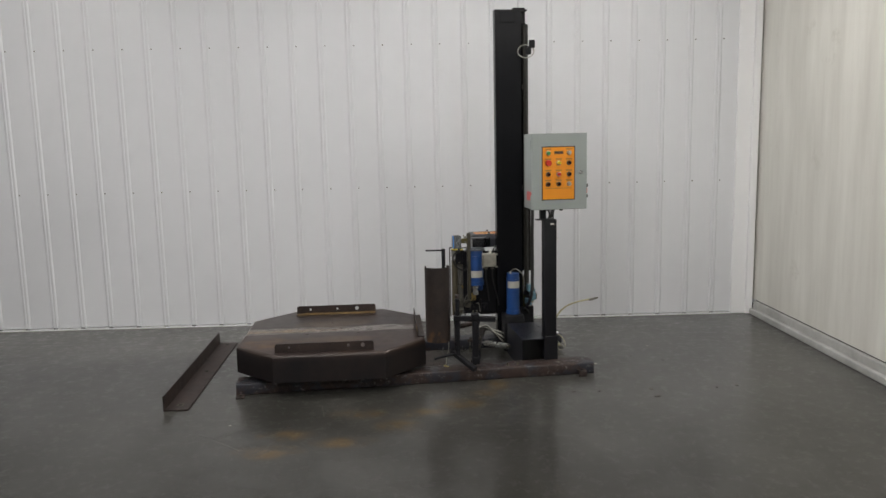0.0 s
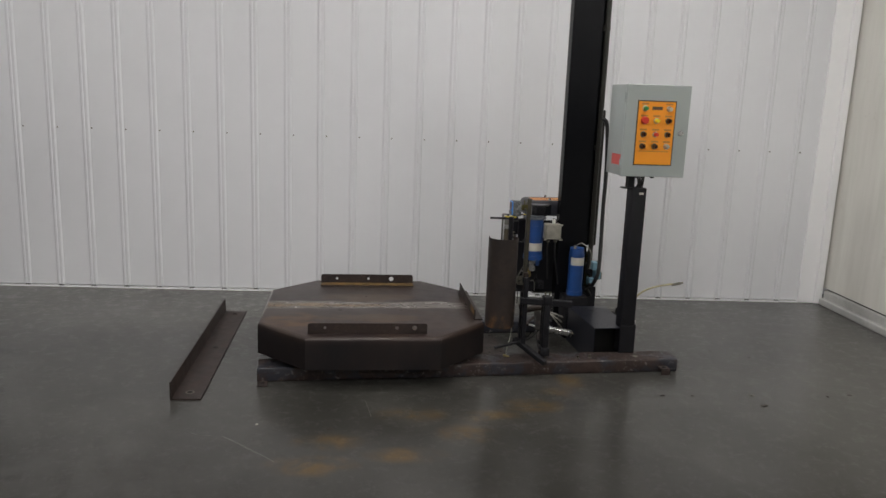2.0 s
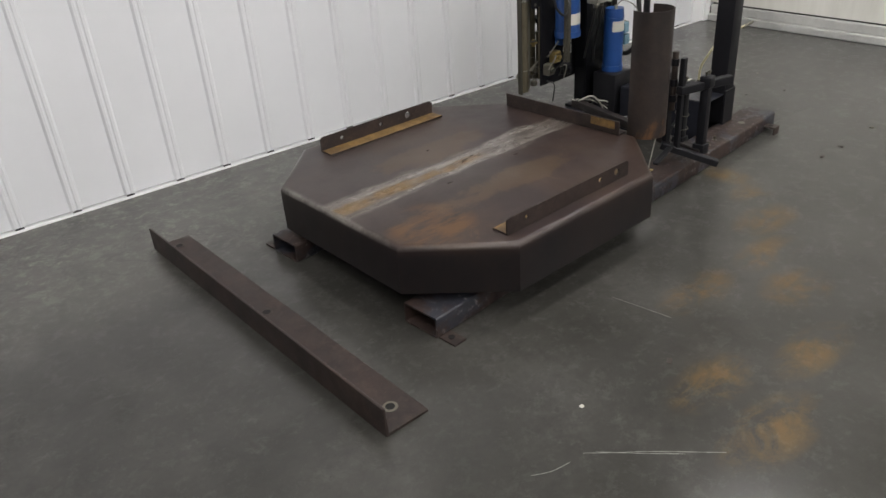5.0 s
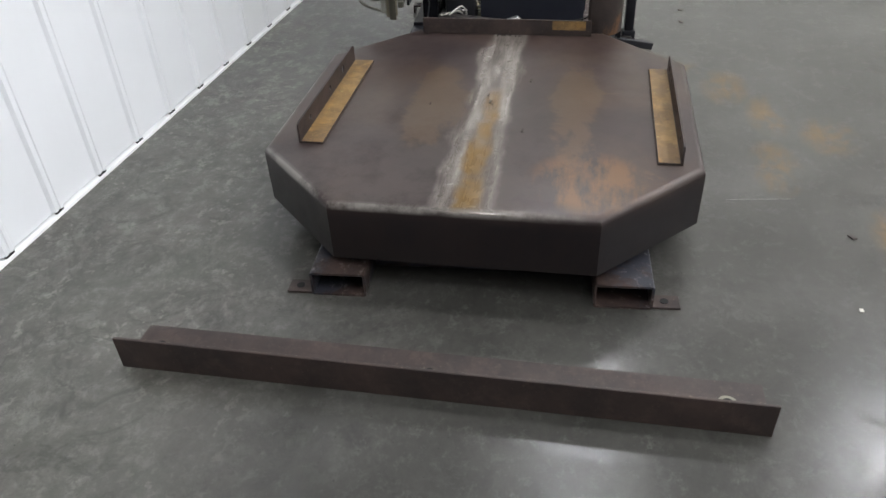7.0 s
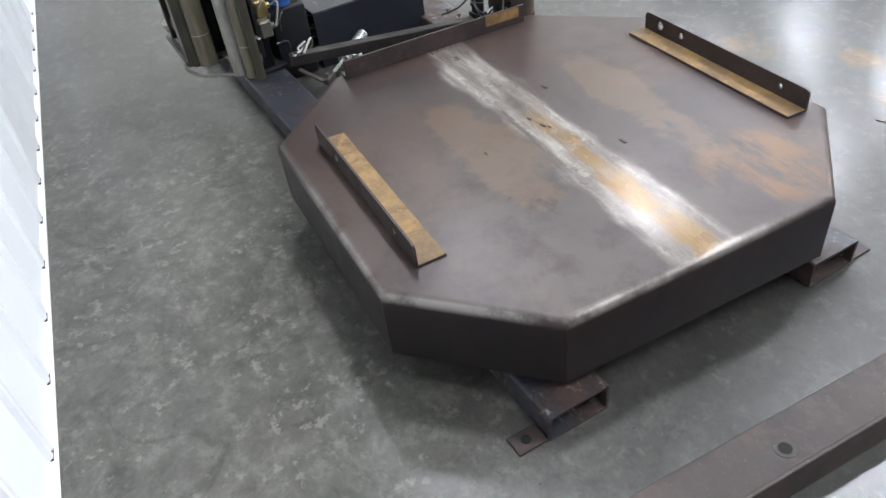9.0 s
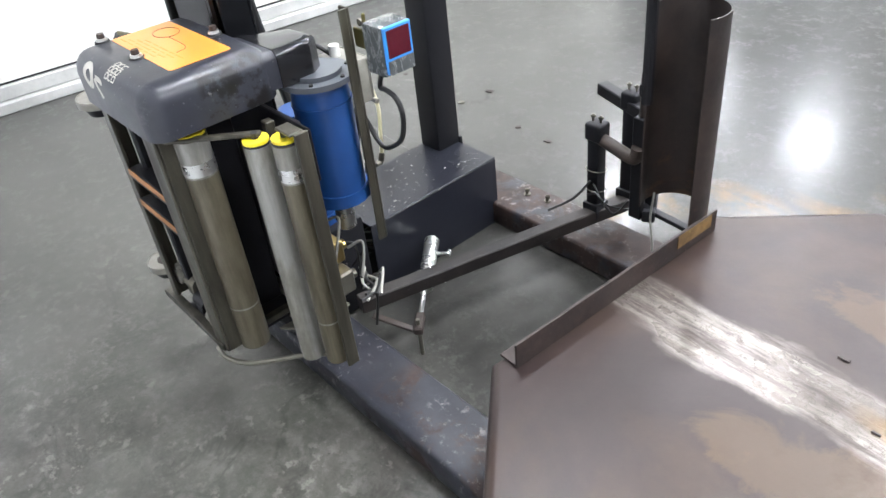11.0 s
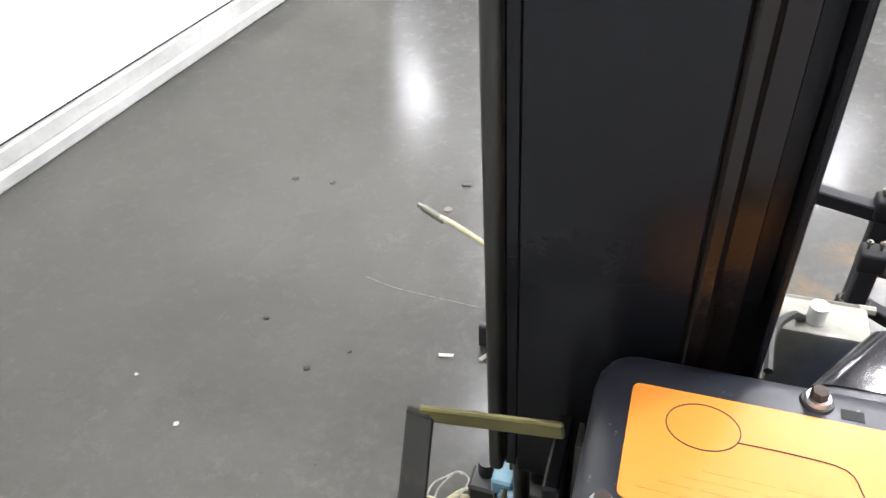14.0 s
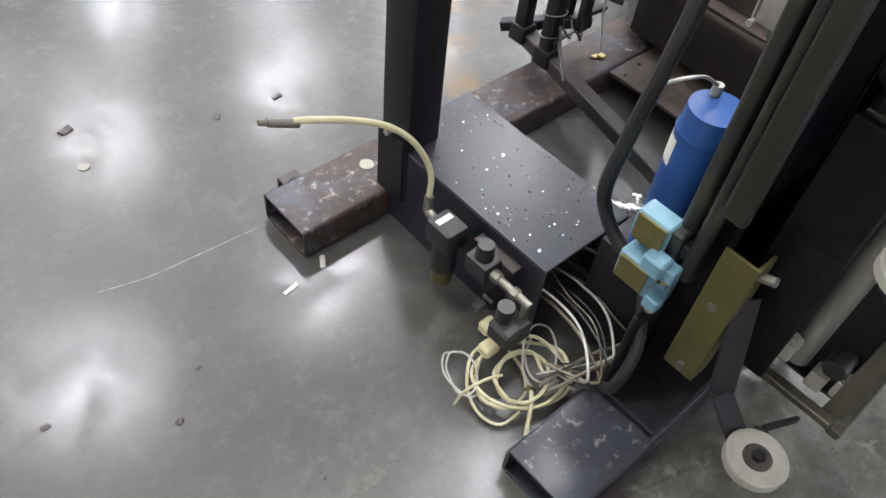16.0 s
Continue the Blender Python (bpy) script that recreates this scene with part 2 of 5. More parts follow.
    n.set("Specular IOR Level", 0.38)
    n.set("Metallic", n.math("ADD", n.math("ADD", 0.15, n.math("MULTIPLY", band_mask, 0.12)), n.math("MULTIPLY", rim, 0.25)))
    n.bump(n.math("ADD", n.math("MULTIPLY", streak, band), n.math("MULTIPLY", n.noise(90, 5), 0.4)), 0.25, 0.0015)
    return n.m


def rusty_steel(name, dark=(0.016, 0.012, 0.011), mid=(0.037, 0.0245, 0.0205), orange=(0.115, 0.058, 0.025), orange_amount=0.14, rough=0.55):
    """Bare mill steel with rust clouds, darker handled streaks and fine pale scratches."""
    n = Nodes(name)
    col = n.mix(n.ramp(n.noise(5, 9, 0.7), (0.36, 0.0), (0.62, 1.0)), dark, mid)
    col = n.mix(n.math("MULTIPLY", n.ramp(n.noise(17, 9, 0.72), (0.50, 0.0), (0.64, 1.0)), 0.55), col, tuple(c * 1.55 for c in mid))
    col = n.mix(n.ramp(n.noise(6.5, 8, 0.7, distort=0.7), (1 - orange_amount - 0.05, 0.0), (1 - orange_amount + 0.08, 0.8)), col, orange)
    drag = n.ramp(n.noise(30, 7, 0.7, co=n.stretch(1.0, 0.12, 1.0)), (0.58, 0.0), (0.68, 0.5))
    col = n.mix(drag, col, dark)
    fleck = n.ramp(n.noise(120, 3, 0.5), (0.67, 0.0), (0.71, 0.5))
    col = n.mix(fleck, col, tuple(min(c * 3.0, 0.3) for c in mid))
    n.set("Base Color", col)
    n.set("Roughness", n.math("ADD", rough - 0.16, n.math("MULTIPLY", n.noise(14, 7, 0.7), 0.34)))
    n.set("Specular IOR Level", 0.36)
    n.bump(n.math("ADD", n.noise(110, 6, 0.7), n.math("MULTIPLY", n.noise(13, 5), 0.8)), 0.24, 0.0014)
    return n.m


def guard_material():
    """Dark handled sheet steel, rusted orange in patches near its lower end."""
    n = Nodes("rusty_guard_sheet")
    col = n.mix(n.ramp(n.noise(6, 9, 0.7), (0.36, 0.0), (0.62, 1.0)), (0.013, 0.0105, 0.010), (0.034, 0.024, 0.020))
    spread = n.math("ADD", n.math("MULTIPLY", n.axis(2), -1.3), n.noise(7, 9, 0.72, distort=0.5))
    col = n.mix(n.ramp(spread, (0.06, 0.0), (0.24, 0.9)), col, (0.13, 0.062, 0.026))
    n.set("Base Color", col)
    n.set("Roughness", n.math("ADD", 0.42, n.math("MULTIPLY", n.noise(16, 7, 0.7), 0.3)))
    n.set("Specular IOR Level", 0.34)
    n.bump(n.noise(100, 6, 0.7), 0.24, 0.0012)
    return n.m


STAINS = [(1.18, -0.50, 0.09, 0.16), (1.08, -0.68, 0.13, 0.10), (0.90, -0.86, 0.20, 0.11), (0.66, -1.02, 0.20, 0.10), (0.50, -1.22, 0.18, 0.12), (0.235, -1.0, 0.22, 0.10),
          (-0.16, -1.33, 0.20, 0.10), (-0.22, -1.56, 0.24, 0.11), (0.2, -1.45, 0.22, 0.09)]
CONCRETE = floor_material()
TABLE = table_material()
WALL_WHITE = plain("white_wall_panel", (0.66, 0.67, 0.69), (0.74, 0.75, 0.77), 0.42, 0.0, 0.8, 12, 0.04)
TRIM_WHITE = plain("white_trim", (0.80, 0.81, 0.82), (0.88, 0.88, 0.88), 0.45, 0.0, 1.5, 30, 0.05)


def cream_material():
    n = Nodes("cream_partition")
    streak = n.noise(2.2, 6, 0.6, co=n.stretch(1.0, 3.0, 0.35))
    col = n.ramp(streak, (0.3, (0.66, 0.645, 0.59)), (0.7, (0.80, 0.79, 0.735)))
    dirt = n.ramp(n.noise(3.3, 8, 0.7), (0.60, 0.0), (0.78, 0.5))
    n.set("Base Color", n.mix(dirt, col, (0.44, 0.41, 0.34)))
    n.set("Roughness", 0.6)
    n.bump(n.noise(18, 5), 0.12, 0.004)
    return n.m


CREAM = cream_material()
CURB_WHITE = plain("scuffed_white_curb", (0.30, 0.30, 0.285), (0.58, 0.58, 0.56), 0.5, 0.0, 3.0, 40, 0.1)
SCRATCH = plain("scratched_concrete", (0.10, 0.10, 0.092), (0.24, 0.24, 0.22), 0.6, 0.0, 40, 90, 0.1)
CEILING = plain("ceiling_sheet", (0.20, 0.20, 0.21), (0.26, 0.26, 0.27), 0.7, 0.0, 1.0, 10, 0.05)
BLACK = painted_steel("black_paint", (0.009, 0.009, 0.011), (0.05, 0.03, 0.019), 0.27, 0.48, sheen=0.22)
MAST_BLACK = painted_steel("mast_black_paint", (0.0055, 0.0058, 0.0070), (0.034, 0.019, 0.012), 0.20, 0.27, 4.0, sheen=0.17)
SLATE = painted_steel("slate_paint", (0.015, 0.016, 0.022), (0.030, 0.029, 0.032), 0.34, 0.30, 9.0)
GLINT = plain("bright_glint_fleck", (0.16, 0.16, 0.17), (0.34, 0.34, 0.35), 0.16, 0.85, 20, 90, 0.05)
LIP_GRIME = painted_steel("grimy_mast_edge", (0.014, 0.0135, 0.011), (0.040, 0.037, 0.027), 0.36, 0.34, 11.0, sheen=0.32)

STRIP_GLOSS = painted_steel("worn_glossy_runner", (0.0095, 0.0072, 0.0062), (0.026, 0.016, 0.011), 0.30, 0.17, 9.0, sheen=0.22)


def cover_material():
    """Slate moulded plastic with dust specks, faint scuffs and black grime beside the snout."""
    n = Nodes("slate_cover_plastic")
    col = n.mix(n.ramp(n.noise(7, 8, 0.65), (0.35, 0.0), (0.65, 1.0)), (0.017, 0.0185, 0.026), (0.029, 0.031, 0.040))
    rub = n.math("MULTIPLY", n.ramp(n.noise(24, 9, 0.75, co=n.stretch(0.5, 1.0, 1.0)), (0.60, 0.0), (0.70, 1.0)), 0.5)
    col = n.mix(rub, col, (0.085, 0.086, 0.092))
    dx = n.math("DIVIDE", n.math("SUBTRACT", n.axis(0), 1.118), 0.035)
    dy = n.math("DIVIDE", n.math("SUBTRACT", n.axis(1), 0.525), 0.075)
    near = n.math("SUBTRACT", 1.0, n.math("ADD", n.math("MULTIPLY", dx, dx), n.math("MULTIPLY", dy, dy)), True)
    grime_or_shade = n.math("MULTIPLY", n.ramp(near, (0.0, 0.0), (0.3, 1.0)), n.ramp(n.noise(30, 8, 0.7), (0.47, 0.0), (0.53, 1.0)))
    col = n.mix(grime_or_shade, col, (0.005, 0.005, 0.005))
    dust = n.ramp(n.noise(110, 3, 0.5), (0.69, 0.0), (0.73, 0.6))
    n.set("Base Color", n.mix(dust, col, (0.20, 0.20, 0.20)))
    n.set("Roughness", n.math("ADD", 0.25, n.math("MULTIPLY", n.noise(18, 7, 0.7), 0.20)))
    n.set("Specular IOR Level", 0.5)
    n.bump(n.math("ADD", n.noise(60, 6, 0.7), n.math("MULTIPLY", n.noise(6, 3), 1.5)), 0.10, 0.0015)
    return n.m


COVER = cover_material()
BLACK_WRAP = plain("black_stretch_film", (0.006, 0.006, 0.007), (0.013, 0.013, 0.015), 0.16, 0.0, 14, 34, 0.55)
FLANGE_GREY = plain("flange_grey_paint", (0.070, 0.078, 0.092), (0.105, 0.115, 0.130), 0.42, 0.0, 10, 90, 0.06)


def beam_material():
    """Slate paint, rusted purple brown in patches, with pale bare specks."""
    n = Nodes("beam_paint")
    front = n.ramp(n.axis(1), (-0.42, 0.045), (-0.30, 0.0))
    mask = n.ramp(n.math("ADD", n.noise(6.0, 10, 0.72, distort=0.4), front), (0.48, 0.0), (0.56, 1.0))
    paint = n.mix(n.noise(22, 6), (0.014, 0.0145, 0.019), (0.034, 0.036, 0.046))
    rusty = n.mix(n.ramp(n.noise(19, 8, 0.7), (0.35, 0.0), (0.65, 1.0)), (0.020, 0.0140, 0.0130), (0.050, 0.031, 0.025))
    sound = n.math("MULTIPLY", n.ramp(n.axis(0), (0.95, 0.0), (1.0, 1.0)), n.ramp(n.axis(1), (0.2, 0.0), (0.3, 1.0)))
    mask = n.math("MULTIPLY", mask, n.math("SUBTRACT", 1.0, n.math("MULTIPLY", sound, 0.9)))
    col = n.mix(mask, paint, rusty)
    bare = n.ramp(n.noise(38, 9, 0.75), (0.56, 0.0), (0.62, 1.0))
    bare = n.math("MULTIPLY", bare, n.ramp(n.noise(5.0, 5), (0.42, 0.0), (0.56, 0.8)))
    n.set("Base Color", n.mix(bare, col, (0.20, 0.19, 0.185)))
    n.set("Roughness", n.math("ADD", 0.34, n.math("MULTIPLY", mask, 0.25)))
    n.set("Specular IOR Level", 0.34)
    n.bump(n.math("ADD", n.noise(120, 5), n.math("MULTIPLY", mask, -0.8)), 0.25, 0.001)
    return n.m


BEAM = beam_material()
RUST = rusty_steel("rusty_angle_steel")
RUST_YELLOW = rusty_steel("yellow_rust", (0.060, 0.036, 0.017), (0.165, 0.100, 0.036), (0.24, 0.135, 0.040), 0.4)
RUST_PIPE = rusty_steel("rusty_plate_curved", (0.020, 0.016, 0.014), (0.042, 0.030, 0.024), (0.17, 0.085, 0.035), 0.34)
ARM_STEEL = rusty_steel("handled_dark_steel", (0.010, 0.009, 0.009), (0.024, 0.019, 0.017), (0.085, 0.045, 0.026), 0.22)
GREY_ENAMEL = plain("grey_enamel", (0.30, 0.335, 0.325), (0.345, 0.38, 0.365), 0.38, 0.0, 4, 120, 0.03)
ORANGE = plain("orange_panel_print", (0.84, 0.29, 0.012), (0.90, 0.34, 0.022), 0.42, 0.0, 5, 60, 0.02)
EDGE_ORANGE = plain("dirty_orange_edge", (0.24, 0.10, 0.030), (0.50, 0.20, 0.045), 0.5, 0.0, 24, 90, 0.05)
LABEL_ORANGE = plain("orange_label", (0.80, 0.27, 0.035), (0.86, 0.31, 0.05), 0.32, 0.0, 5, 50, 0.03)
BLUE = plain("blue_motor_paint", (0.010, 0.044, 0.165), (0.020, 0.075, 0.255), 0.34, 0.0, 8, 60, 0.08)
SKY_BLUE = plain("light_blue_paint", (0.075, 0.17, 0.225), (0.16, 0.28, 0.34), 0.4, 0.0, 20, 80, 0.08)
STEEL = plain("bright_steel", (0.52, 0.52, 0.50), (0.68, 0.68, 0.66), 0.28, 0.9, 15, 100, 0.06)
GALV = plain("dull_zinc", (0.11, 0.105, 0.085), (0.20, 0.19, 0.155), 0.45, 0.7, 9, 90, 0.12)
OLIVE_ZINC = plain("yellow_zinc", (0.070, 0.062, 0.022), (0.16, 0.14, 0.050), 0.4, 0.6, 9, 80, 0.1)


def roller_material(name, a, b, grime_or_shade):
    """A dull tube with streaks and grime running along its length."""
    n = Nodes(name)
    streak = n.noise(26, 8, 0.7, co=n.stretch(1.0, 1.0, 0.06))
    col = n.mix(n.ramp(streak, (0.36, 0.0), (0.64, 1.0)), a, b)
    dirt = n.math("MULTIPLY", n.ramp(n.noise(9, 9, 0.72, co=n.stretch(1.0, 1.0, 0.3)), (0.46, 0.0), (0.64, 1.0)), 0.7)
    n.set("Base Color", n.mix(dirt, col, grime_or_shade))
    n.set("Roughness", n.math("ADD", 0.34, n.math("MULTIPLY", dirt, 0.3)))
    n.set("Metallic", 0.3)
    n.bump(n.noise(90, 5), 0.12, 0.001)
    return n.m


ROLLER = roller_material("grey_roller_tube", (0.19, 0.185, 0.165), (0.33, 0.325, 0.30), (0.13, 0.118, 0.085))
ROLLER_DIRTY = roller_material("grimy_roller_tube", (0.080, 0.069, 0.045), (0.165, 0.146, 0.10), (0.055, 0.042, 0.024))
DIRTY_ZINC = roller_material("dirty_zinc_channel", (0.034, 0.031, 0.023), (0.082, 0.076, 0.056), (0.024, 0.020, 0.014))
KNOB = plain("dark_knob", (0.018, 0.008, 0.007), (0.035, 0.013, 0.010), 0.25, 0.0, 20, 120, 0.05)
YELLOW = plain("yellow_plastic", (0.80, 0.62, 0.02), (0.88, 0.72, 0.04), 0.35, 0.0, 12, 80, 0.03)
TAG_YELLOW = plain("dusty_yellow_plastic", (0.26, 0.20, 0.07), (0.50, 0.42, 0.20), 0.5, 0.0, 30, 80, 0.05)
RUBBER = plain("black_rubber", (0.0065, 0.0065, 0.0065), (0.014, 0.014, 0.0135), 0.5, 0.0, 20, 120, 0.08)
BRASS = plain("brass", (0.45, 0.33, 0.12), (0.62, 0.48, 0.22), 0.3, 0.9, 18, 90, 0.06)
HOSE_CREAM = plain("cream_hose", (0.36, 0.33, 0.19), (0.48, 0.445, 0.29), 0.35, 0.0, 20, 90, 0.04)
TUBE_CLEAR = plain("grey_tubing", (0.24, 0.235, 0.205), (0.40, 0.395, 0.35), 0.3, 0.0, 20, 90, 0.04)
WHITE_PLASTIC = plain("white_plastic", (0.62, 0.62, 0.58), (0.74, 0.74, 0.70), 0.4, 0.0, 9, 70, 0.05)
GRIMY_WHITE = plain("grimy_white_plastic", (0.14, 0.133, 0.108), (0.32, 0.305, 0.265), 0.45, 0.0, 14, 70, 0.08)
# for black discs that stand in for holes, their inner shade as colour
HOLE_SHADE = plain("hole_shade_black", (0.002, 0.002, 0.002), (0.004, 0.004, 0.004), 0.9, 0.0, 9, 70, 0.0)
RED = plain("red_plastic", (0.50, 0.03, 0.02), (0.62, 0.05, 0.03), 0.3, 0.0, 9, 70, 0.03)
GREEN = plain("green_plastic", (0.03, 0.22, 0.06), (0.05, 0.30, 0.09), 0.3, 0.0, 9, 70, 0.03)
DARK_RED = plain("dark_red_lens", (0.05, 0.006, 0.012), (0.09, 0.01, 0.018), 0.12, 0.0, 9, 70, 0.0)
SENSOR_BLUE = plain("sensor_blue", (0.03, 0.22, 0.62), (0.05, 0.28, 0.72), 0.35, 0.0, 9, 70, 0.02)


def wrap_material():
    """Crinkled clear film over a dark case."""
    n = Nodes("cloudy_wrap")
    fold = n.math("ABSOLUTE", n.math("SUBTRACT", n.noise(26, 8, 0.72, distort=0.35, co=n.stretch(1.0, 1.4, 0.5)), 0.5))
    crease = n.ramp(fold, (0.0, 1.0), (0.028, 0.0))
    col = n.mix(n.noise(16, 5), (0.030, 0.034, 0.035), (0.13, 0.14, 0.14))
    n.set("Base Color", n.mix(n.math("MULTIPLY", crease, 0.55), col, (0.48, 0.49, 0.49)))
    n.set("Roughness", 0.13)
    n.bump(n.math("ADD", crease, n.noise(40, 5)), 0.8, 0.002)
    return n.m


CLEAR_WRAP = wrap_material()
PAPER = plain("white_label", (0.42, 0.41, 0.36), (0.58, 0.56, 0.50), 0.6, 0.0, 9, 70, 0.03)
INK = plain("dark_ink", (0.05, 0.035, 0.02), (0.08, 0.05, 0.03), 0.6, 0.0, 9, 70, 0.0)
BROWN_INK = plain("brown_ink", (0.42, 0.17, 0.03), (0.50, 0.22, 0.05), 0.5, 0.0, 9, 70, 0.0)
FAINT_INK = plain("faded_brown_ink", (0.66, 0.26, 0.04), (0.76, 0.31, 0.05), 0.5, 0.0, 30, 70, 0.0)
LAMP_BODY = plain("lamp_shell", (0.55, 0.55, 0.55), (0.65, 0.65, 0.65), 0.4, 0.5, 5, 50, 0.03)


def glow(name, colour, strength):
    n = Nodes(name)
    n.set("Base Color", (0.8, 0.8, 0.8))
    n.set("Emission Color", colour)
    n.set("Emission Strength", strength)
    return n.m


LAMP_GLOW = glow("lamp_diffuser", (1.0, 0.99, 0.975), 66.0)


# ---- shapes ----
def box(bm, x0, x1, y0, y1, z0, z1, bevel=0.002, seg=1):
    g = bmesh.ops.create_cube(bm, size=1.0, matrix=Matrix.LocRotScale(((x0 + x1) / 2, (y0 + y1) / 2, (z0 + z1) / 2), None, (x1 - x0, y1 - y0, z1 - z0)))
    if bevel > 0:
        e = list({e for v in g["verts"] for e in v.link_edges})
        bmesh.ops.bevel(bm, geom=e, offset=bevel, segments=seg, profile=0.5, affect="EDGES")
    return bm


def rod(bm, a, b, r, seg=14, r2=None):
    a, b = Vector(a), Vector(b)
    m = Matrix.Translation((a + b) / 2) @ (b - a).to_track_quat("Z", "Y").to_matrix().to_4x4()
    bmesh.ops.create_cone(bm, cap_ends=True, segments=seg, radius1=r, radius2=r if r2 is None else r2, depth=(b - a).length, matrix=m)
    return bm


def bar(bm, a, b, w, h, bevel=0.002, up=(0, 0, 1)):
    """A rectangular bar from a to b: w across, h along up."""
    a, b = Vector(a), Vector(b)
    d = (b - a).normalized()
    side = d.cross(Vector(up)).normalized()
    top = side.cross(d)
    m = Matrix((( *side * w, 0), ( *d * (b - a).length, 0), ( *top * h, 0), (0, 0, 0, 1))).transposed()
    m.translation = (a + b) / 2
    g = bmesh.ops.create_cube(bm, size=1.0, matrix=m)
    if bevel > 0:
        e = list({e for v in g["verts"] for e in v.link_edges})
        bmesh.ops.bevel(bm, geom=e, offset=bevel, segments=1, profile=0.5, affect="EDGES")
    return bm


def smooth_path(points, steps=6):
    """A Catmull-Rom line through the points."""
    p = [Vector(q) for q in points]
    p = [p[0] * 2 - p[1], *p, p[-1] * 2 - p[-2]]
    out = []
    for i in range(1, len(p) - 2):
        for s in range(steps):
            t = s / steps
            a, b, c, d = p[i - 1], p[i], p[i + 1], p[i + 2]
            out.append(0.5 * ((2 * b) + (c - a) * t + (2 * a - 5 * b + 4 * c - d) * t * t + (3 * b - a - 3 * c + d) * t ** 3))
    out.append(p[-2])
    return out


def sweep(bm, points, r, seg=8, steps=6):
    line = smooth_path(points, steps) if steps else [Vector(q) for q in points]
    rings = []
    normal = None
    for i, c in enumerate(line):
        d = (line[min(i + 1, len(line) - 1)] - line[max(i - 1, 0)]).normalized()
        if normal is None:
            normal = d.orthogonal().normalized()
        normal = (normal - d * normal.dot(d)).normalized()
        other = d.cross(normal)
        rings.append([bm.verts.new(c + r * (math.cos(k * 2 * math.pi / seg) * normal + math.sin(k * 2 * math.pi / seg) * other)) for k in range(seg)])
    for a, b in zip(rings, rings[1:]):
        for k in range(seg):
            bm.faces.new((a[k], a[(k + 1) % seg], b[(k + 1) % seg], b[k]))
    bm.faces.new(rings[0][::-1])
    bm.faces.new(rings[-1])
    return bm


def prism(bm, outline, z0, z1):
    """An upright prism over a counter-clockwise outline."""
    lo = [bm.verts.new((x, y, z0)) for x, y in outline]
    hi = [bm.verts.new((x, y, z1)) for x, y in outline]
    n = len(lo)
    for i in range(n):
        bm.faces.new((lo[i], lo[(i + 1) % n], hi[(i + 1) % n], hi[i]))
    bm.faces.new(lo[::-1])
    bm.faces.new(hi)
    return bm


def square_tube(bm, x0, x1, y0, y1, z0, z1, t=0.007):
    """A rectangular tube along x, open at both ends."""
    def ring(x, i):
        return [bm.verts.new(p) for p in ((x, y0 + i, z0 + i), (x, y1 - i, z0 + i), (x, y1 - i, z1 - i), (x, y0 + i, z1 - i))]
    o0, o1, i0, i1 = ring(x0, 0), ring(x1, 0), ring(x0, t), ring(x1, t)
    outer = []
    for k in range(4):
        j = (k + 1) % 4
        bm.faces.new((o0[k], o0[j], o1[j], o1[k]))
        bm.faces.new((i0[j], i0[k], i1[k], i1[j]))
        bm.faces.new((o0[j], o0[k], i0[k], i0[j]))
        bm.faces.new((o1[k], o1[j], i1[j], i1[k]))
        outer.append(bm.edges.get((o0[k], o1[k])))
    bmesh.ops.bevel(bm, geom=outer, offset=0.010, segments=3, profile=0.5, affect="EDGES")
    return bm


def part(name, bm, material, parent=None, label="", smooth=35):
    """Links a bmesh as one mesh object, under a thing or a part."""
    me = bpy.data.meshes.new(name)
    bmesh.ops.recalc_face_normals(bm, faces=bm.faces)
    bm.to_mesh(me)
    bm.free()
    me.materials.append(material)
    if smooth:
        me.shade_smooth()
        me.set_sharp_from_angle(angle=radians(smooth))
    ob = new(name, me)
    if parent:
        ob.parent = parent
    if label:
        tagged(ob, label)
    return ob


def cubes(name, material, parent, *boxes, bevel=0.002, label=""):
    bm = bmesh.new()
    for b in boxes:
        box(bm, *b, bevel=bevel)
    return part(name, bm, material, parent, label)


# ---- the room ----
WALL_Y, RIGHT_X, ROOF_Z = 1.45, 3.80, 4.7


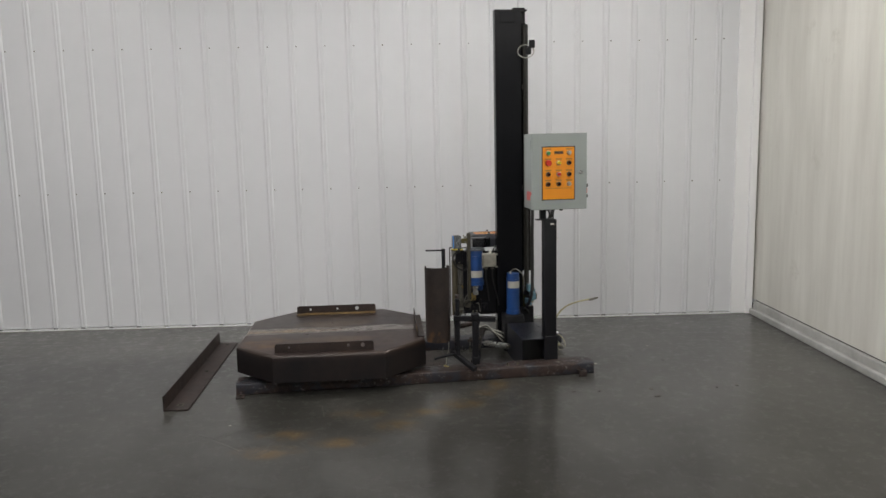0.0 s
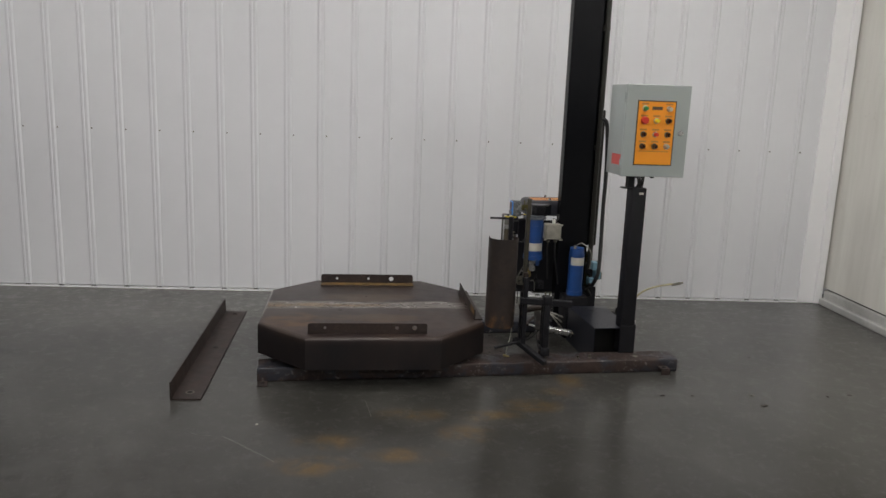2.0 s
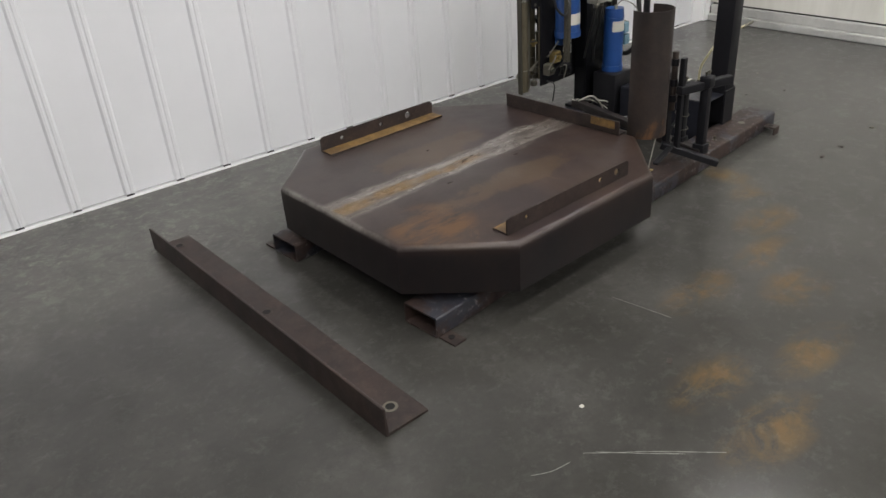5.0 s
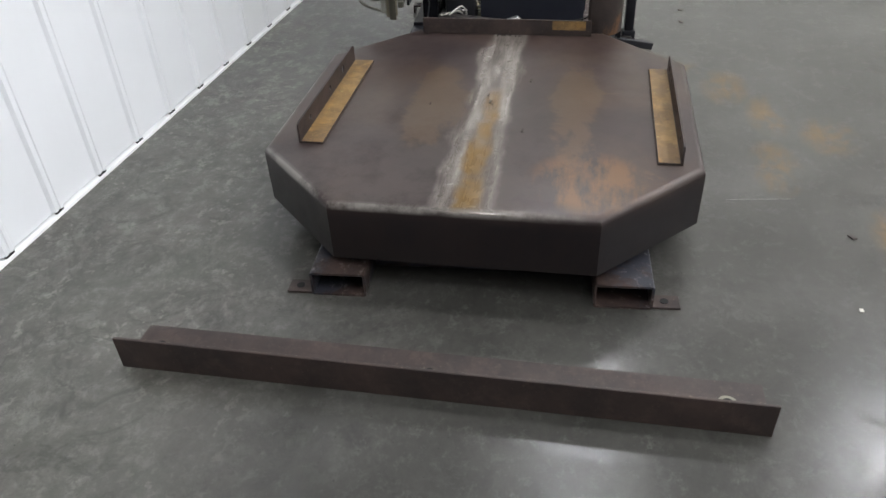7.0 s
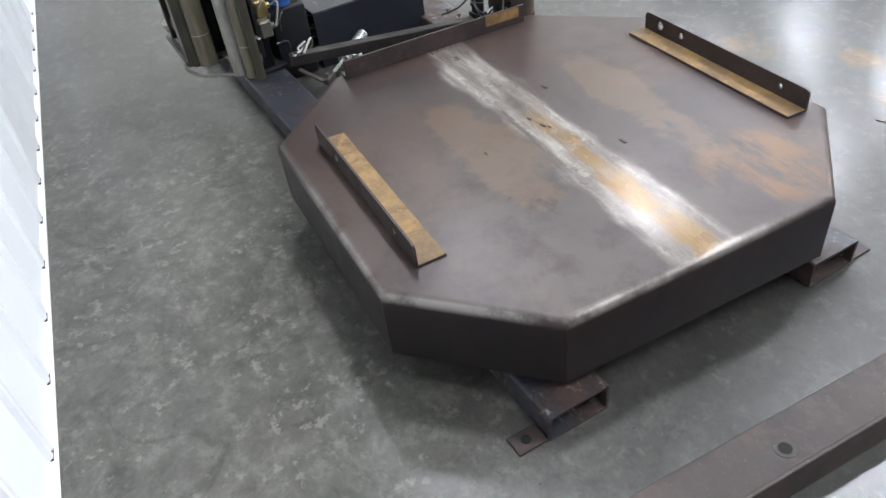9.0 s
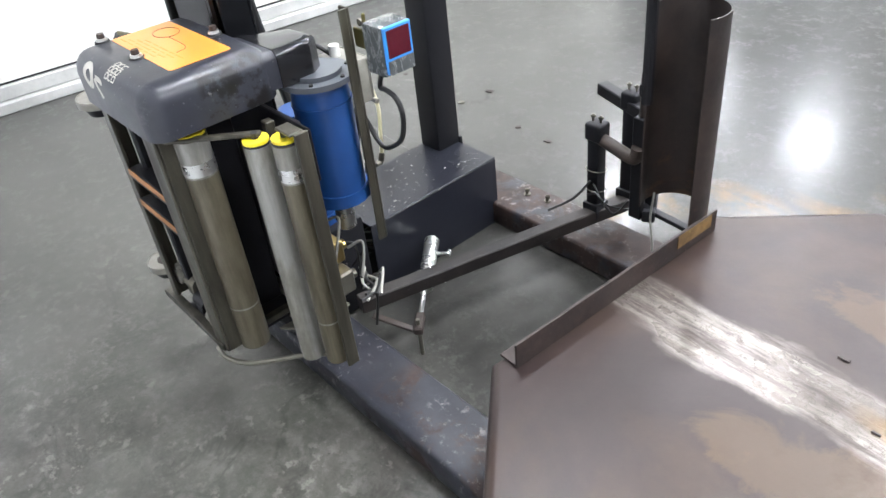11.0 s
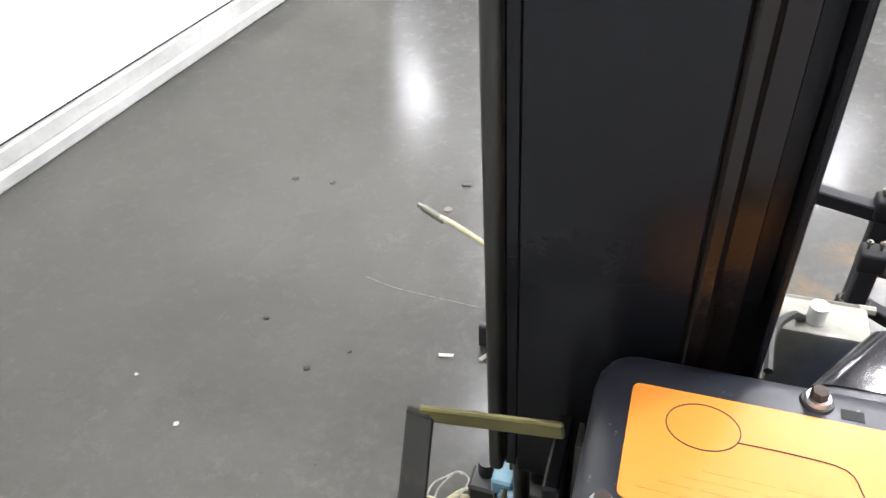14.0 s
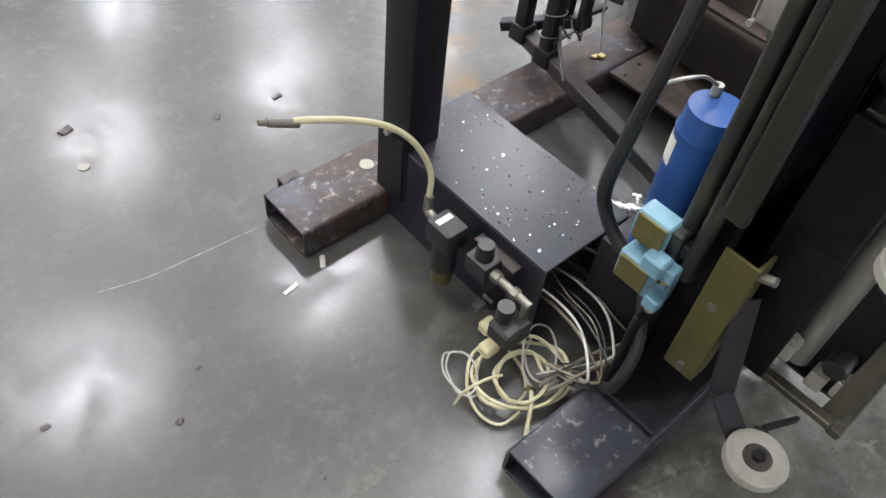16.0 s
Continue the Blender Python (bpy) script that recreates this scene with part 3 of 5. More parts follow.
def build_room():
    bm = bmesh.new()
    box(bm, -9, 10, -12, 1.9, -0.2, 0.0, bevel=0)
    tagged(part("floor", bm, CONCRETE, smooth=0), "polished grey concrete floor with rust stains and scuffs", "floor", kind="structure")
    # ribbed back wall: one folded sheet with a thickness behind it
    line = [(-8.97, 0.0)]
    k = -22
    x = -3.083 + 0.26 * k
    while x < 3.45:
        if x > -8.8:
            line += [(x - 0.030, 0.0), (x - 0.019, 0.011), (x - 0.007, 0.011), (x - 0.003, 0.007), (x + 0.003, 0.007), (x + 0.007, 0.011), (x + 0.019, 0.011), (x + 0.030, 0.0)]
        k += 1
        x = -3.083 + 0.26 * k
    line.append((3.60, 0.0))
    bm = bmesh.new()
    outline = [(x, WALL_Y - y) for x, y in line] + [(3.60, WALL_Y + 0.12), (-8.97, WALL_Y + 0.12)]
    prism(bm, outline, 0.0205, ROOF_Z)
    tagged(part("wall_north", bm, WALL_WHITE, smooth=0), "white ribbed sheet metal wall", "wall", kind="structure")
    bm = bmesh.new()
    for k in range(-20, 26):
        x = -3.083 + 0.26 * k + 0.045
        if -8.8 < x < 3.5:
            for z in (1.28, 2.57, 3.86):
                rod(bm, (x, WALL_Y + 0.002, z), (x, WALL_Y - 0.006, z), 0.006, 6)
    tagged(part("wall_screw", bm, GALV), "small screws in rows across a ribbed wall", "screws", kind="stuff")
    # solid dark blocks stand in for the shade in the hollow rib ends
    bm = bmesh.new()
    for k in range(-20, 26):
        x = -3.083 + 0.26 * k
        if -8.8 < x < 3.45:
            box(bm, x - 0.020, x + 0.020, WALL_Y - 0.0095, WALL_Y - 0.001, 0.0112, 0.020, 0)
    tagged(part("rib_gap_dark", bm, RUBBER), "dark blocks for the shaded gaps at the feet of the wall ribs", "rib gaps", kind="stuff")
    cubes("baseboard", TRIM_WHITE, None, (-8.97, 3.60, WALL_Y - 0.016, WALL_Y + 0.05, 0.0, 0.011), bevel=0)
    tagged(bpy.data.objects["baseboard"], "thin white base strip under the ribbed wall", "baseboard", kind="structure")
    # smooth corner trim and the cream partition with its curb
    t = cubes("trim", TRIM_WHITE, None, (3.60, 3.80, WALL_Y - 0.018, WALL_Y + 0.12, 0.0, ROOF_Z), (3.735, 3.80, WALL_Y - 0.045, WALL_Y - 0.018, 0.0, ROOF_Z), bevel=0.004)
    tagged(t, "smooth white corner trim between two walls", "trim", kind="structure")
    w = cubes("wall_east", CREAM, None, (RIGHT_X + 0.022, RIGHT_X + 0.16, -3.4, WALL_Y + 0.12, 0.138, ROOF_Z), bevel=0)
    tagged(w, "cream stained partition wall", "wall", kind="structure")
    c = cubes("curb", CURB_WHITE, None, (RIGHT_X - 0.03, RIGHT_X + 0.20, -3.42, WALL_Y - 0.046, 0.0, 0.055), (RIGHT_X + 0.005, RIGHT_X + 0.19, -3.41, WALL_Y - 0.046, 0.055, 0.125), bevel=0.006)
    tagged(c, "scuffed white curb along the partition", "curb", kind="structure")
    # dark strip laid in to draw the shadow line above the curb
    j = cubes("joint", RUBBER, None, (RIGHT_X + 0.032, RIGHT_X + 0.15, -3.39, WALL_Y - 0.05, 0.1251, 0.1379), bevel=0)
    tagged(j, "dark strip for the shadow gap between curb and partition", "joint", kind="structure")
    for name, b in (("wall_west", (-9.15, -8.98, -12, 1.6, 0, ROOF_Z)), ("wall_south", (-9, 10, -12.2, -12.0, 0, ROOF_Z)), ("wall_far_east", (9.98, 10.15, -12, 1.9, 0, ROOF_Z)), ("wall_behind", (4.01, 9.98, 1.7, 1.9, 0, ROOF_Z))):
        tagged(cubes(name, WALL_WHITE, None, b, bevel=0), "plain white wall panel", "wall", kind="structure")
    tagged(cubes("ceiling", CEILING, None, (-9.1, 10.1, -12.1, 1.9, ROOF_Z, ROOF_Z + 0.15), bevel=0), "grey sheet metal ceiling", "ceiling", kind="structure")
    first = None
    for x, y in LAMPS:
        if first is None:
            first = new("ceiling_lamp")
            tagged(first, "round high bay ceiling lamp with a bright diffuser; those by the back wall are added", "lamp", "high bay lamps under the ceiling")
            bm = bmesh.new()
            rod(bm, (0, 0, 0.0), (0, 0, 0.16), 0.26, 32, 0.10)
            rod(bm, (0, 0, 0.16), (0, 0, 0.30), 0.06, 16)
            rod(bm, (0, 0, 0.30), (0, 0, ROOF_Z - LAMP_Z), 0.008, 8)
            part("shell", bm, LAMP_BODY, first)
            bm = bmesh.new()
            rod(bm, (0, 0, -0.012), (0, 0, -0.001), 0.22, 32)
            part("diffuser", bm, LAMP_GLOW, first)
            first.location = (x, y, LAMP_Z)
        else:
            copy_thing(first, Matrix.Translation((x, y, LAMP_Z)))


build_room()


# ---- the stretch wrapping machine ----
wrapper = tagged(new("stretch_wrapper"), "black rusty pallet stretch wrapping machine standing on the concrete floor", "machine")
wrapper.matrix_basis = pose(0, 0, 0, 0, 0, 6.3)
BEAM_L, BEAM_R, BEAM_H = -0.69, 1.852, 0.082


def anchor_tab(parent, x0, x1, edge, out, lift):
    """A tab that stands off the beam, a black disc for its hole, its rim bent down to the floor where it is lifted."""
    far = edge + out * (0.078 if lift == 0 else 0.062)
    y0, y1 = min(edge, far), max(edge, far)
    bm = bmesh.new()
    box(bm, x0, x1, y0, y1, lift, lift + 0.008, 0.0015)
    if lift > 0:
        box(bm, x0, x1, min(far, far - out * 0.008), max(far, far - out * 0.008), 0.0, lift, 0.0012)
    ob = part("anchor_tab", bm, RUST, parent)
    bm = bmesh.new()
    cx, cy = (x0 + x1) / 2, (y0 + y1) / 2 + 0.004
    rod(bm, (cx, cy, lift + 0.0075), (cx, cy, lift + 0.0095), 0.012, 14)
    part("bolt_hole_disc", bm, HOLE_SHADE, parent)
    return ob


def build_base():
    for y0, y1, out in ((-0.507, -0.342, -1), (0.313, 0.478, 1)):
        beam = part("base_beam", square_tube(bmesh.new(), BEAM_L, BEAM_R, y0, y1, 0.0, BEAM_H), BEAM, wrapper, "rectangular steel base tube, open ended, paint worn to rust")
        edge = y0 if out < 0 else y1
        for x, lift in ((BEAM_L + 0.004, 0.0), (BEAM_R - 0.128, 0.032)):
            anchor_tab(beam, x, x + 0.055, edge, out, lift)
    cubes("cross_plate", RUST_PIPE, wrapper, (0.50, 0.80, -0.340, 0.055, 0.070, 0.080), bevel=0.001, label="flat bare steel cover plate between the beams")
    for x, y in ((0.775, -0.30), (0.775, 0.02), (0.70, -0.31), (0.70, 0.03)):
        bm = bmesh.new()
        rod(bm, (x, y, 0.079), (x, y, 0.082), 0.006, 8)
        part("plate_hole_disc", bm, HOLE_SHADE, wrapper)
    for x in (-0.55, 0.30):
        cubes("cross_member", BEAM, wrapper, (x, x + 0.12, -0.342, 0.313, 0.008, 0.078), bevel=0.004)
    bm = bmesh.new()
    rod(bm, (0.0, 0.0, 0.078), (0.0, 0.0, 0.125), 0.22, 32)
    rod(bm, (0.0, 0.0, 0.0), (0.0, 0.0, 0.09), 0.10, 24)
    part("bearing", bm, BLACK, wrapper)
    for x, y in ((1.22, -0.46), (1.30, -0.45)):
        bm = bmesh.new()
        rod(bm, (x, y, BEAM_H), (x, y, BEAM_H + 0.003), 0.012, 12)
        rod(bm, (x, y, BEAM_H), (x, y, BEAM_H + 0.020), 0.005, 8)
        rod(bm, (x, y, BEAM_H + 0.012), (x, y, BEAM_H + 0.020), 0.008, 6)
        part("beam_bolt", bm, GALV, wrapper)
    bm = bmesh.new()
    rod(bm, (1.60, -0.441, BEAM_H - 0.001), (1.60, -0.441, BEAM_H + 0.0012), 0.018, 20)
    part("worn_ring", bm, GALV, wrapper)


def build_turntable():
    a, b = 0.665, 0.375
    ring = [(-b, -a), (b, -a), (a, -b), (a, b), (b, a), (-b, a), (-a, b), (-a, -b)]
    bm = bmesh.new()
    prism(bm, ring, 0.118, 0.305)
    top_edges = [e for e in bm.edges if all(v.co.z > 0.3 for v in e.verts)]
    bmesh.ops.bevel(bm, geom=top_edges, offset=0.024, segments=4, profile=0.5, affect="EDGES")
    low = [f for f in bm.faces if f.normal.z < -0.9 or all(v.co.z < 0.12 for v in f.verts)]
    g = bmesh.ops.inset_region(bm, faces=low, thickness=0.012, depth=-0.15)
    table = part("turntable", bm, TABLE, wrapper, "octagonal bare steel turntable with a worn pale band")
    table.matrix_basis = pose(-0.012, -0.005, 0, 0, 0, -3.1)

    def angle(name, x0, x1, y, inward, height=0.062, width=0.066, material=RUST, holes=()):
        """Angle iron along x, upright at y, its foot reaching inward."""
        t, z = 0.006, 0.3055
        bm = bmesh.new()
        rim = [(x0, z + t), (x1, z + t), (x1, z + height - 0.014), (x1 - 0.004, z + height - 0.004), (x1 - 0.014, z + height),
               (x0 + 0.014, z + height), (x0 + 0.004, z + height - 0.004), (x0, z + height - 0.014)]
        loops = [rim] + [[(hx + r * math.cos(k * math.pi / 8), z + hz + r * math.sin(k * math.pi / 8)) for k in range(16)] for hx, hz, r in holes]
        for loop in loops:
            vs = [bm.verts.new((px, y, pz)) for px, pz in loop]
            for k in range(len(vs)):
                bm.edges.new((vs[k], vs[(k + 1) % len(vs)]))
        bmesh.ops.triangle_fill(bm, edges=bm.edges[:], use_beauty=True, use_dissolve=False)
        grown = bmesh.ops.extrude_face_region(bm, geom=bm.faces[:])["geom"]
        for v in grown:
            if isinstance(v, bmesh.types.BMVert):
                v.co.y += inward * t
        box(bm, x0, x1, min(y, y + inward * width), max(y, y + inward * width), z, z + t, 0.0008)
        return part(name, bm, material, table)

    angle("clip_angle", -0.365, 0.300, -0.600, 1, width=0.070, holes=((-0.27, 0.036, 0.008), (0.13, 0.036, 0.010), (0.228, 0.036, 0.014)))
    angle("clip_angle", -0.341, 0.304, 0.560, -1, height=0.066, width=0.078, holes=((-0.23, 0.036, 0.009), (-0.01, 0.036, 0.009), (0.15, 0.036, 0.016)))
    for x0, x1, y0, y1 in ((-0.363, 0.298, -0.592, -0.532), (-0.339, 0.302, 0.483, 0.552)):
        cubes("rusty_foot", RUST_YELLOW, table, (x0, x1, y0, y1, 0.3117, 0.3125), bevel=0)
    cubes("stop_angle", RUST, table, (0.612, 0.618, -0.322, 0.350, 0.3055, 0.368), (0.618, 0.664, -0.322, 0.350, 0.3055, 0.3115), bevel=0.001)
    cubes("rust_patch", RUST_YELLOW, table, (0.6105, 0.6118, -0.30, -0.17, 0.330, 0.3655), bevel=0)
    for x, y, r in ((-0.195, -0.125, 0.012), (0.179, -0.122, 0.012), (-0.03, 0.20, 0.007), (0.0, 0.0, 0.011), (0.05, 0.012, 0.008), (-0.02, -0.01, 0.006)):
        bm = bmesh.new()
        box(bm, x - r, x + r, y - r * 0.35, y + r * 0.35, 0.3052, 0.3085, 0.001)
        part("weld_nub", bm, RUST_PIPE, table)


def build_housing():
    """Folded cover between the beams, open towards the front and the back."""
    x0, x1, y0, y1, z1, t = 1.353, 1.609, -0.365, 0.138, 0.242, 0.005
    house = cubes("housing", SLATE, wrapper, (x0, x1, y0, y1, z1 - t, z1), label="dark slate folded steel housing", bevel=0.0015)
    cubes("side_panel", SLATE, house, (x0, x0 + t, y0, y1, 0.001, z1 - t - 0.0005), bevel=0.001)
    cubes("side_panel", SLATE, house, (x1 - t, x1, y0, y1, 0.001, z1 - t - 0.0005), bevel=0.001)
    # black sheets set inside stand in for the darkness of the open ends
    cubes("back_shade_sheet", RUBBER, house, (x0 + t + 0.001, x1 - t - 0.001, 0.02, 0.026, 0.002, z1 - t - 0.002), bevel=0)
    cubes("front_shade_sheet", RUBBER, house, (x0 + t + 0.001, x1 - t - 0.001, -0.21, -0.204, 0.002, z1 - t - 0.002), bevel=0)
    # tilted flecks added on the lid to imitate lamp glints off its paint
    rng = random.Random(4)
    bm = bmesh.new()
    for i in range(300):
        x, y = rng.uniform(1.362, 1.60), rng.choice((rng.gauss(0.0, 0.07), rng.gauss(0.04, 0.05), rng.gauss(-0.28, 0.03), rng.uniform(-0.34, 0.12)))
        if not -0.35 < y < 0.128 or (y < -0.27 and x > 1.50):
            continue
        r = 0.0008 + 0.0030 * rng.random() ** 2
        tx, ty = rng.gauss(0, 0.12), rng.gauss(0, 0.12)
        lo, hi = [], []
        for k in range(6):
            ca, sa = math.cos(k * math.pi / 3), math.sin(k * math.pi / 3)
            lo.append(bm.verts.new((x + r * ca, y + r * sa, z1 - 0.0006)))
            hi.append(bm.verts.new((x + r * ca, y + r * sa, z1 + 0.0006 + r * (ca * tx + sa * ty))))
        bm.faces.new(hi)
        for k in range(6):
            bm.faces.new((lo[k], lo[(k + 1) % 6], hi[(k + 1) % 6], hi[k]))
    tagged(part("glint_fleck", bm, GLINT, house, "small tilted bright flecks added for the glints on the paint", smooth=0), kind="stuff")


def build_post():
    bm = bmesh.new()
    box(bm, 1.522, 1.612, -0.372, -0.280, BEAM_H, 1.125, 0.006, 2)
    post = part("control_post", bm, BLACK, wrapper, "square black steel tube post")
    cubes("post_sleeve", BLACK, post, (1.517, 1.618, -0.379, -0.366, BEAM_H + 0.001, 0.26), (1.612, 1.619, -0.375, -0.290, BEAM_H + 0.001, 0.265), bevel=0.002)
    bm = bmesh.new()
    box(bm, 1.470, 1.522, -0.36, -0.30, 1.118, 1.126, 0.001)
    box(bm, 1.500, 1.540, -0.345, -0.30, 1.126, 1.197, 0.002)
    part("post_bracket", bm, BLACK, post)
    bm = bmesh.new()
    for i in range(5):
        x = 1.548 + 0.012 * i
        sweep(bm, [(x, -0.33, 1.12), (x + 0.012 - 0.004 * i, -0.35, 1.15), (x + 0.006, -0.34, 1.205)], 0.004, 6)
    part("wire_bundle", bm, RUBBER, post)
    cubes("sticker", PAPER, post, (1.565, 1.592, -0.3745, -0.3725, 1.085, 1.098), bevel=0)
    for z in (0.985, 0.275):
        bm = bmesh.new()
        rod(bm, (1.612, -0.335, z), (1.632, -0.335, z), 0.0075, 10)
        part("post_bolt", bm, STEEL, post)


def build_control_box():
    x0, x1, y0, y1, z0, z1 = 1.425, 1.822, -0.40, -0.155, 1.200, 1.735
    bm = bmesh.new()
    box(bm, x0, x1, y0 + 0.022, y1, z0, z1, 0.004, 2)
    case = part("control_box", bm, GREY_ENAMEL, wrapper, "grey enamelled electrical enclosure with an orange panel")
    cubes("enclosure_door", GREY_ENAMEL, case, (x0 - 0.003, x1 + 0.003, y0, y0 + 0.021, z0 - 0.003, z1 + 0.003), bevel=0.003)
    px0, px1, pz0, pz1 = 1.500, 1.730, 1.272, 1.640
    cubes("panel_border", INK, case, (px0 - 0.007, px1 + 0.007, y0 - 0.0015, y0 + 0.001, pz0 - 0.007, pz1 + 0.007), bevel=0)
    cubes("control_panel", ORANGE, case, (px0, px1, y0 - 0.0030, y0 - 0.0012, pz0, pz1), bevel=0)
    rows = {0: 1.600, 1: 1.530, 2: 1.450, 3: 1.380}
    cols = (1.540, 1.617, 1.692)
    look_of = {(0, 0): GREEN, (0, 2): STEEL, (1, 0): RED, (1, 1): YELLOW, (1, 2): RUBBER, (2, 0): RUBBER, (2, 1): RED, (2, 2): RUBBER, (3, 0): RUBBER, (3, 1): RUBBER, (3, 2): STEEL}
    for (r, c), m in look_of.items():
        x, z = cols[c], rows[r]
        big = 0.026 if (r, c) == (1, 0) else 0.015
        bm = bmesh.new()
        rod(bm, (x, y0 - 0.003, z), (x, y0 - 0.011, z), 0.018, 18, 0.016)
        part("knob_ring", bm, STEEL if m is not RUBBER else GALV, case)
        bm = bmesh.new()
        rod(bm, (x, y0 - 0.010, z), (x, y0 - 0.030, z), big * 0.9, 18, big * 0.75)
        if m is RUBBER:
            box(bm, x - 0.003, x + 0.003, y0 - 0.038, y0 - 0.028, z - 0.012, z + 0.012, 0.001)
        part("knob", bm, KNOB if m is RUBBER else m, case)
        cubes("caption", BROWN_INK, case, (x - 0.022, x + 0.022, y0 - 0.0037, y0 - 0.0031, z + 0.022, z + 0.032), bevel=0)
    cubes("caption", INK, case, (1.585, 1.650, y0 - 0.0037, y0 - 0.0031, 1.593, 1.612), bevel=0)
    cubes("caption", BROWN_INK, case, (1.52, 1.71, y0 - 0.0037, y0 - 0.0031, 1.348, 1.352), bevel=0)
    bm = bmesh.new()
    rod(bm, (1.778, y0, 1.462), (1.778, y0 - 0.012, 1.462), 0.014, 18)
    part("latch", bm, STEEL, case)
    cubes("warning_label", RED, case, (x0 - 0.0016, x0 + 0.002, y0 + 0.03, y0 + 0.16, 1.262, 1.325), bevel=0)
    for z in (1.285, 1.36):
        bm = bmesh.new()
        rod(bm, (x1, -0.33, z), (x1 + 0.030, -0.33, z), 0.013, 14)
        part("side_switch", bm, RUBBER, case)
    cubes("side_switch", RED, case, (x1, x1 + 0.022, -0.355, -0.325, 1.305, 1.345), bevel=0.003)
    for z in (1.27, 1.66):
        bm = bmesh.new()
        rod(bm, (x0 - 0.006, y0 + 0.012, z - 0.03), (x0 - 0.006, y0 + 0.012, z + 0.03), 0.007, 10)
        part("hinge", bm, GREY_ENAMEL, case)
    for x in (1.56, 1.60, 1.66):
        bm = bmesh.new()
        rod(bm, (x, -0.32, z0 - 0.018), (x, -0.32, z0), 0.013, 12)
        part("cable_gland", bm, RUBBER, case)


MX0, MX1, MY0, MY1, MZ = 1.320, 1.532, 0.348, 0.412, 2.695


def build_mast():
    """A folded column, open to the back beside a flat rear plate with a rolled, grimy edge."""
    mast = cubes("mast", MAST_BLACK, wrapper, (MX0, MX1, MY0, MY0 + 0.006, 0.10, MZ), label="tall black painted steel mast column")
    for b in ((MX0, MX0 + 0.007, MY0 + 0.0062, MY1 + 0.010, 0.10, MZ), (1.4005, 1.576, MY1 - 0.008, MY1, 0.62, MZ), (1.394, 1.400, MY0 + 0.0062, MY1 - 0.017, 0.10, MZ),
              (1.526, 1.532, MY0 + 0.0062, MY1 - 0.0085, 0.10, MZ), (MX0 + 0.0072, 1.350, MY0 + 0.016, MY0 + 0.022, 0.12, MZ - 0.02)):
        cubes("mast_plate", MAST_BLACK, mast, b)
    cubes("mast_edge", STRIP_GLOSS, mast, (1.377, 1.400, MY1 - 0.016, MY1 + 0.002, 0.62, MZ), bevel=0.006, label="rounded worn edge of the rear plate")
    cubes("rust_strip", STRIP_GLOSS, mast, (1.350, 1.3765, MY0 + 0.034, MY0 + 0.041, 0.12, MZ - 0.02), bevel=0.001)
    bm = bmesh.new()
    box(bm, 1.592, 1.612, MY1 - 0.030, MY1 + 0.010, 0.62, 1.575, 0.0075, 3)
    part("mast_lip", bm, LIP_GRIME, mast, "rolled steel edge, paint rubbed and grimy")
    cubes("mast_groove", MAST_BLACK, mast, (1.5762, 1.592, MY1 - 0.016, MY1 - 0.006, 0.62, 1.575), bevel=0.002)
    cubes("top_cap", MAST_BLACK, mast, (MX0 - 0.004, 1.578, MY0 - 0.004, MY1 + 0.004, MZ, MZ + 0.012), (MX0 + 0.04, MX1 - 0.055, MY0 - 0.012, MY0, MZ - 0.085, MZ - 0.005), (MX0 + 0.15, 1.565, MY0 + 0.02, MY1, MZ + 0.012, MZ + 0.03), bevel=0.002)
    for x, y, r in ((1.555, 0.334, 0.0155), (1.576, 0.370, 0.013)):
        bm = bmesh.new()
        rod(bm, (x, y, 0.44), (x, y, MZ - 0.1), r, 18)
        part("guide_rail", bm, LIP_GRIME, mast, "round grey-green guide rail")
    for z in (0.47, 1.3, 2.1):
        cubes("rail_clamp", LIP_GRIME, mast, (1.533, 1.580, 0.336, 0.372, z, z + 0.03), bevel=0.002)
    bm = bmesh.new()
    box(bm, 1.552, 1.600, 0.30, 0.345, 2.36, 2.42, 0.004)
    box(bm, 1.585, 1.63, 0.30, 0.33, 2.41, 2.47, 0.004)
    part("limit_switch", bm, BLACK, mast)
    bm = bmesh.new()
    ring = [(1.56 + 0.065 * math.sin(k * math.pi / 6), 0.32, 2.385 + 0.05 * math.cos(k * math.pi / 6)) for k in range(13)]
    sweep(bm, ring, 0.004, 6, 3)
    part("switch_cable", bm, TUBE_CLEAR, mast)
    bm = bmesh.new()
    sweep(bm, [(1.52, 0.20, 1.52), (1.55, 0.19, 1.47), (1.585, 0.23, 1.2), (1.582, 0.225, 0.9), (1.575, 0.195, 0.65), (1.565, 0.175, 0.49), (1.552, 0.185, 0.42), (1.545, 0.225, 0.37), (1.545, 0.275, 0.36)], 0.013, 10)
    part("flexible_conduit", bm, RUBBER, mast, "black flexible cable loop")


def motor(name, x, y, z0, z1, r, label):
    bm = bmesh.new()
    rod(bm, (x, y, z0 + 0.03), (x, y, z1 - 0.05), r, 28)
    ob = part(name, bm, BLUE, wrapper, label)
    bm = bmesh.new()
    rod(bm, (x, y, z1 - 0.05), (x, y, z1 - 0.045), r * 1.04, 28)
    part("joint_ring", bm, BLUE, ob)
    bm = bmesh.new()
    rod(bm, (x, y, z1 - 0.045), (x, y, z1), r, 28, r * 0.93)
    part("end_bell", bm, BLUE, ob)
    bm = bmesh.new()
    rod(bm, (x, y, z0), (x, y, z0 + 0.03), r * 1.08, 28)
    part("base_collar", bm, BLUE, ob)
    return ob


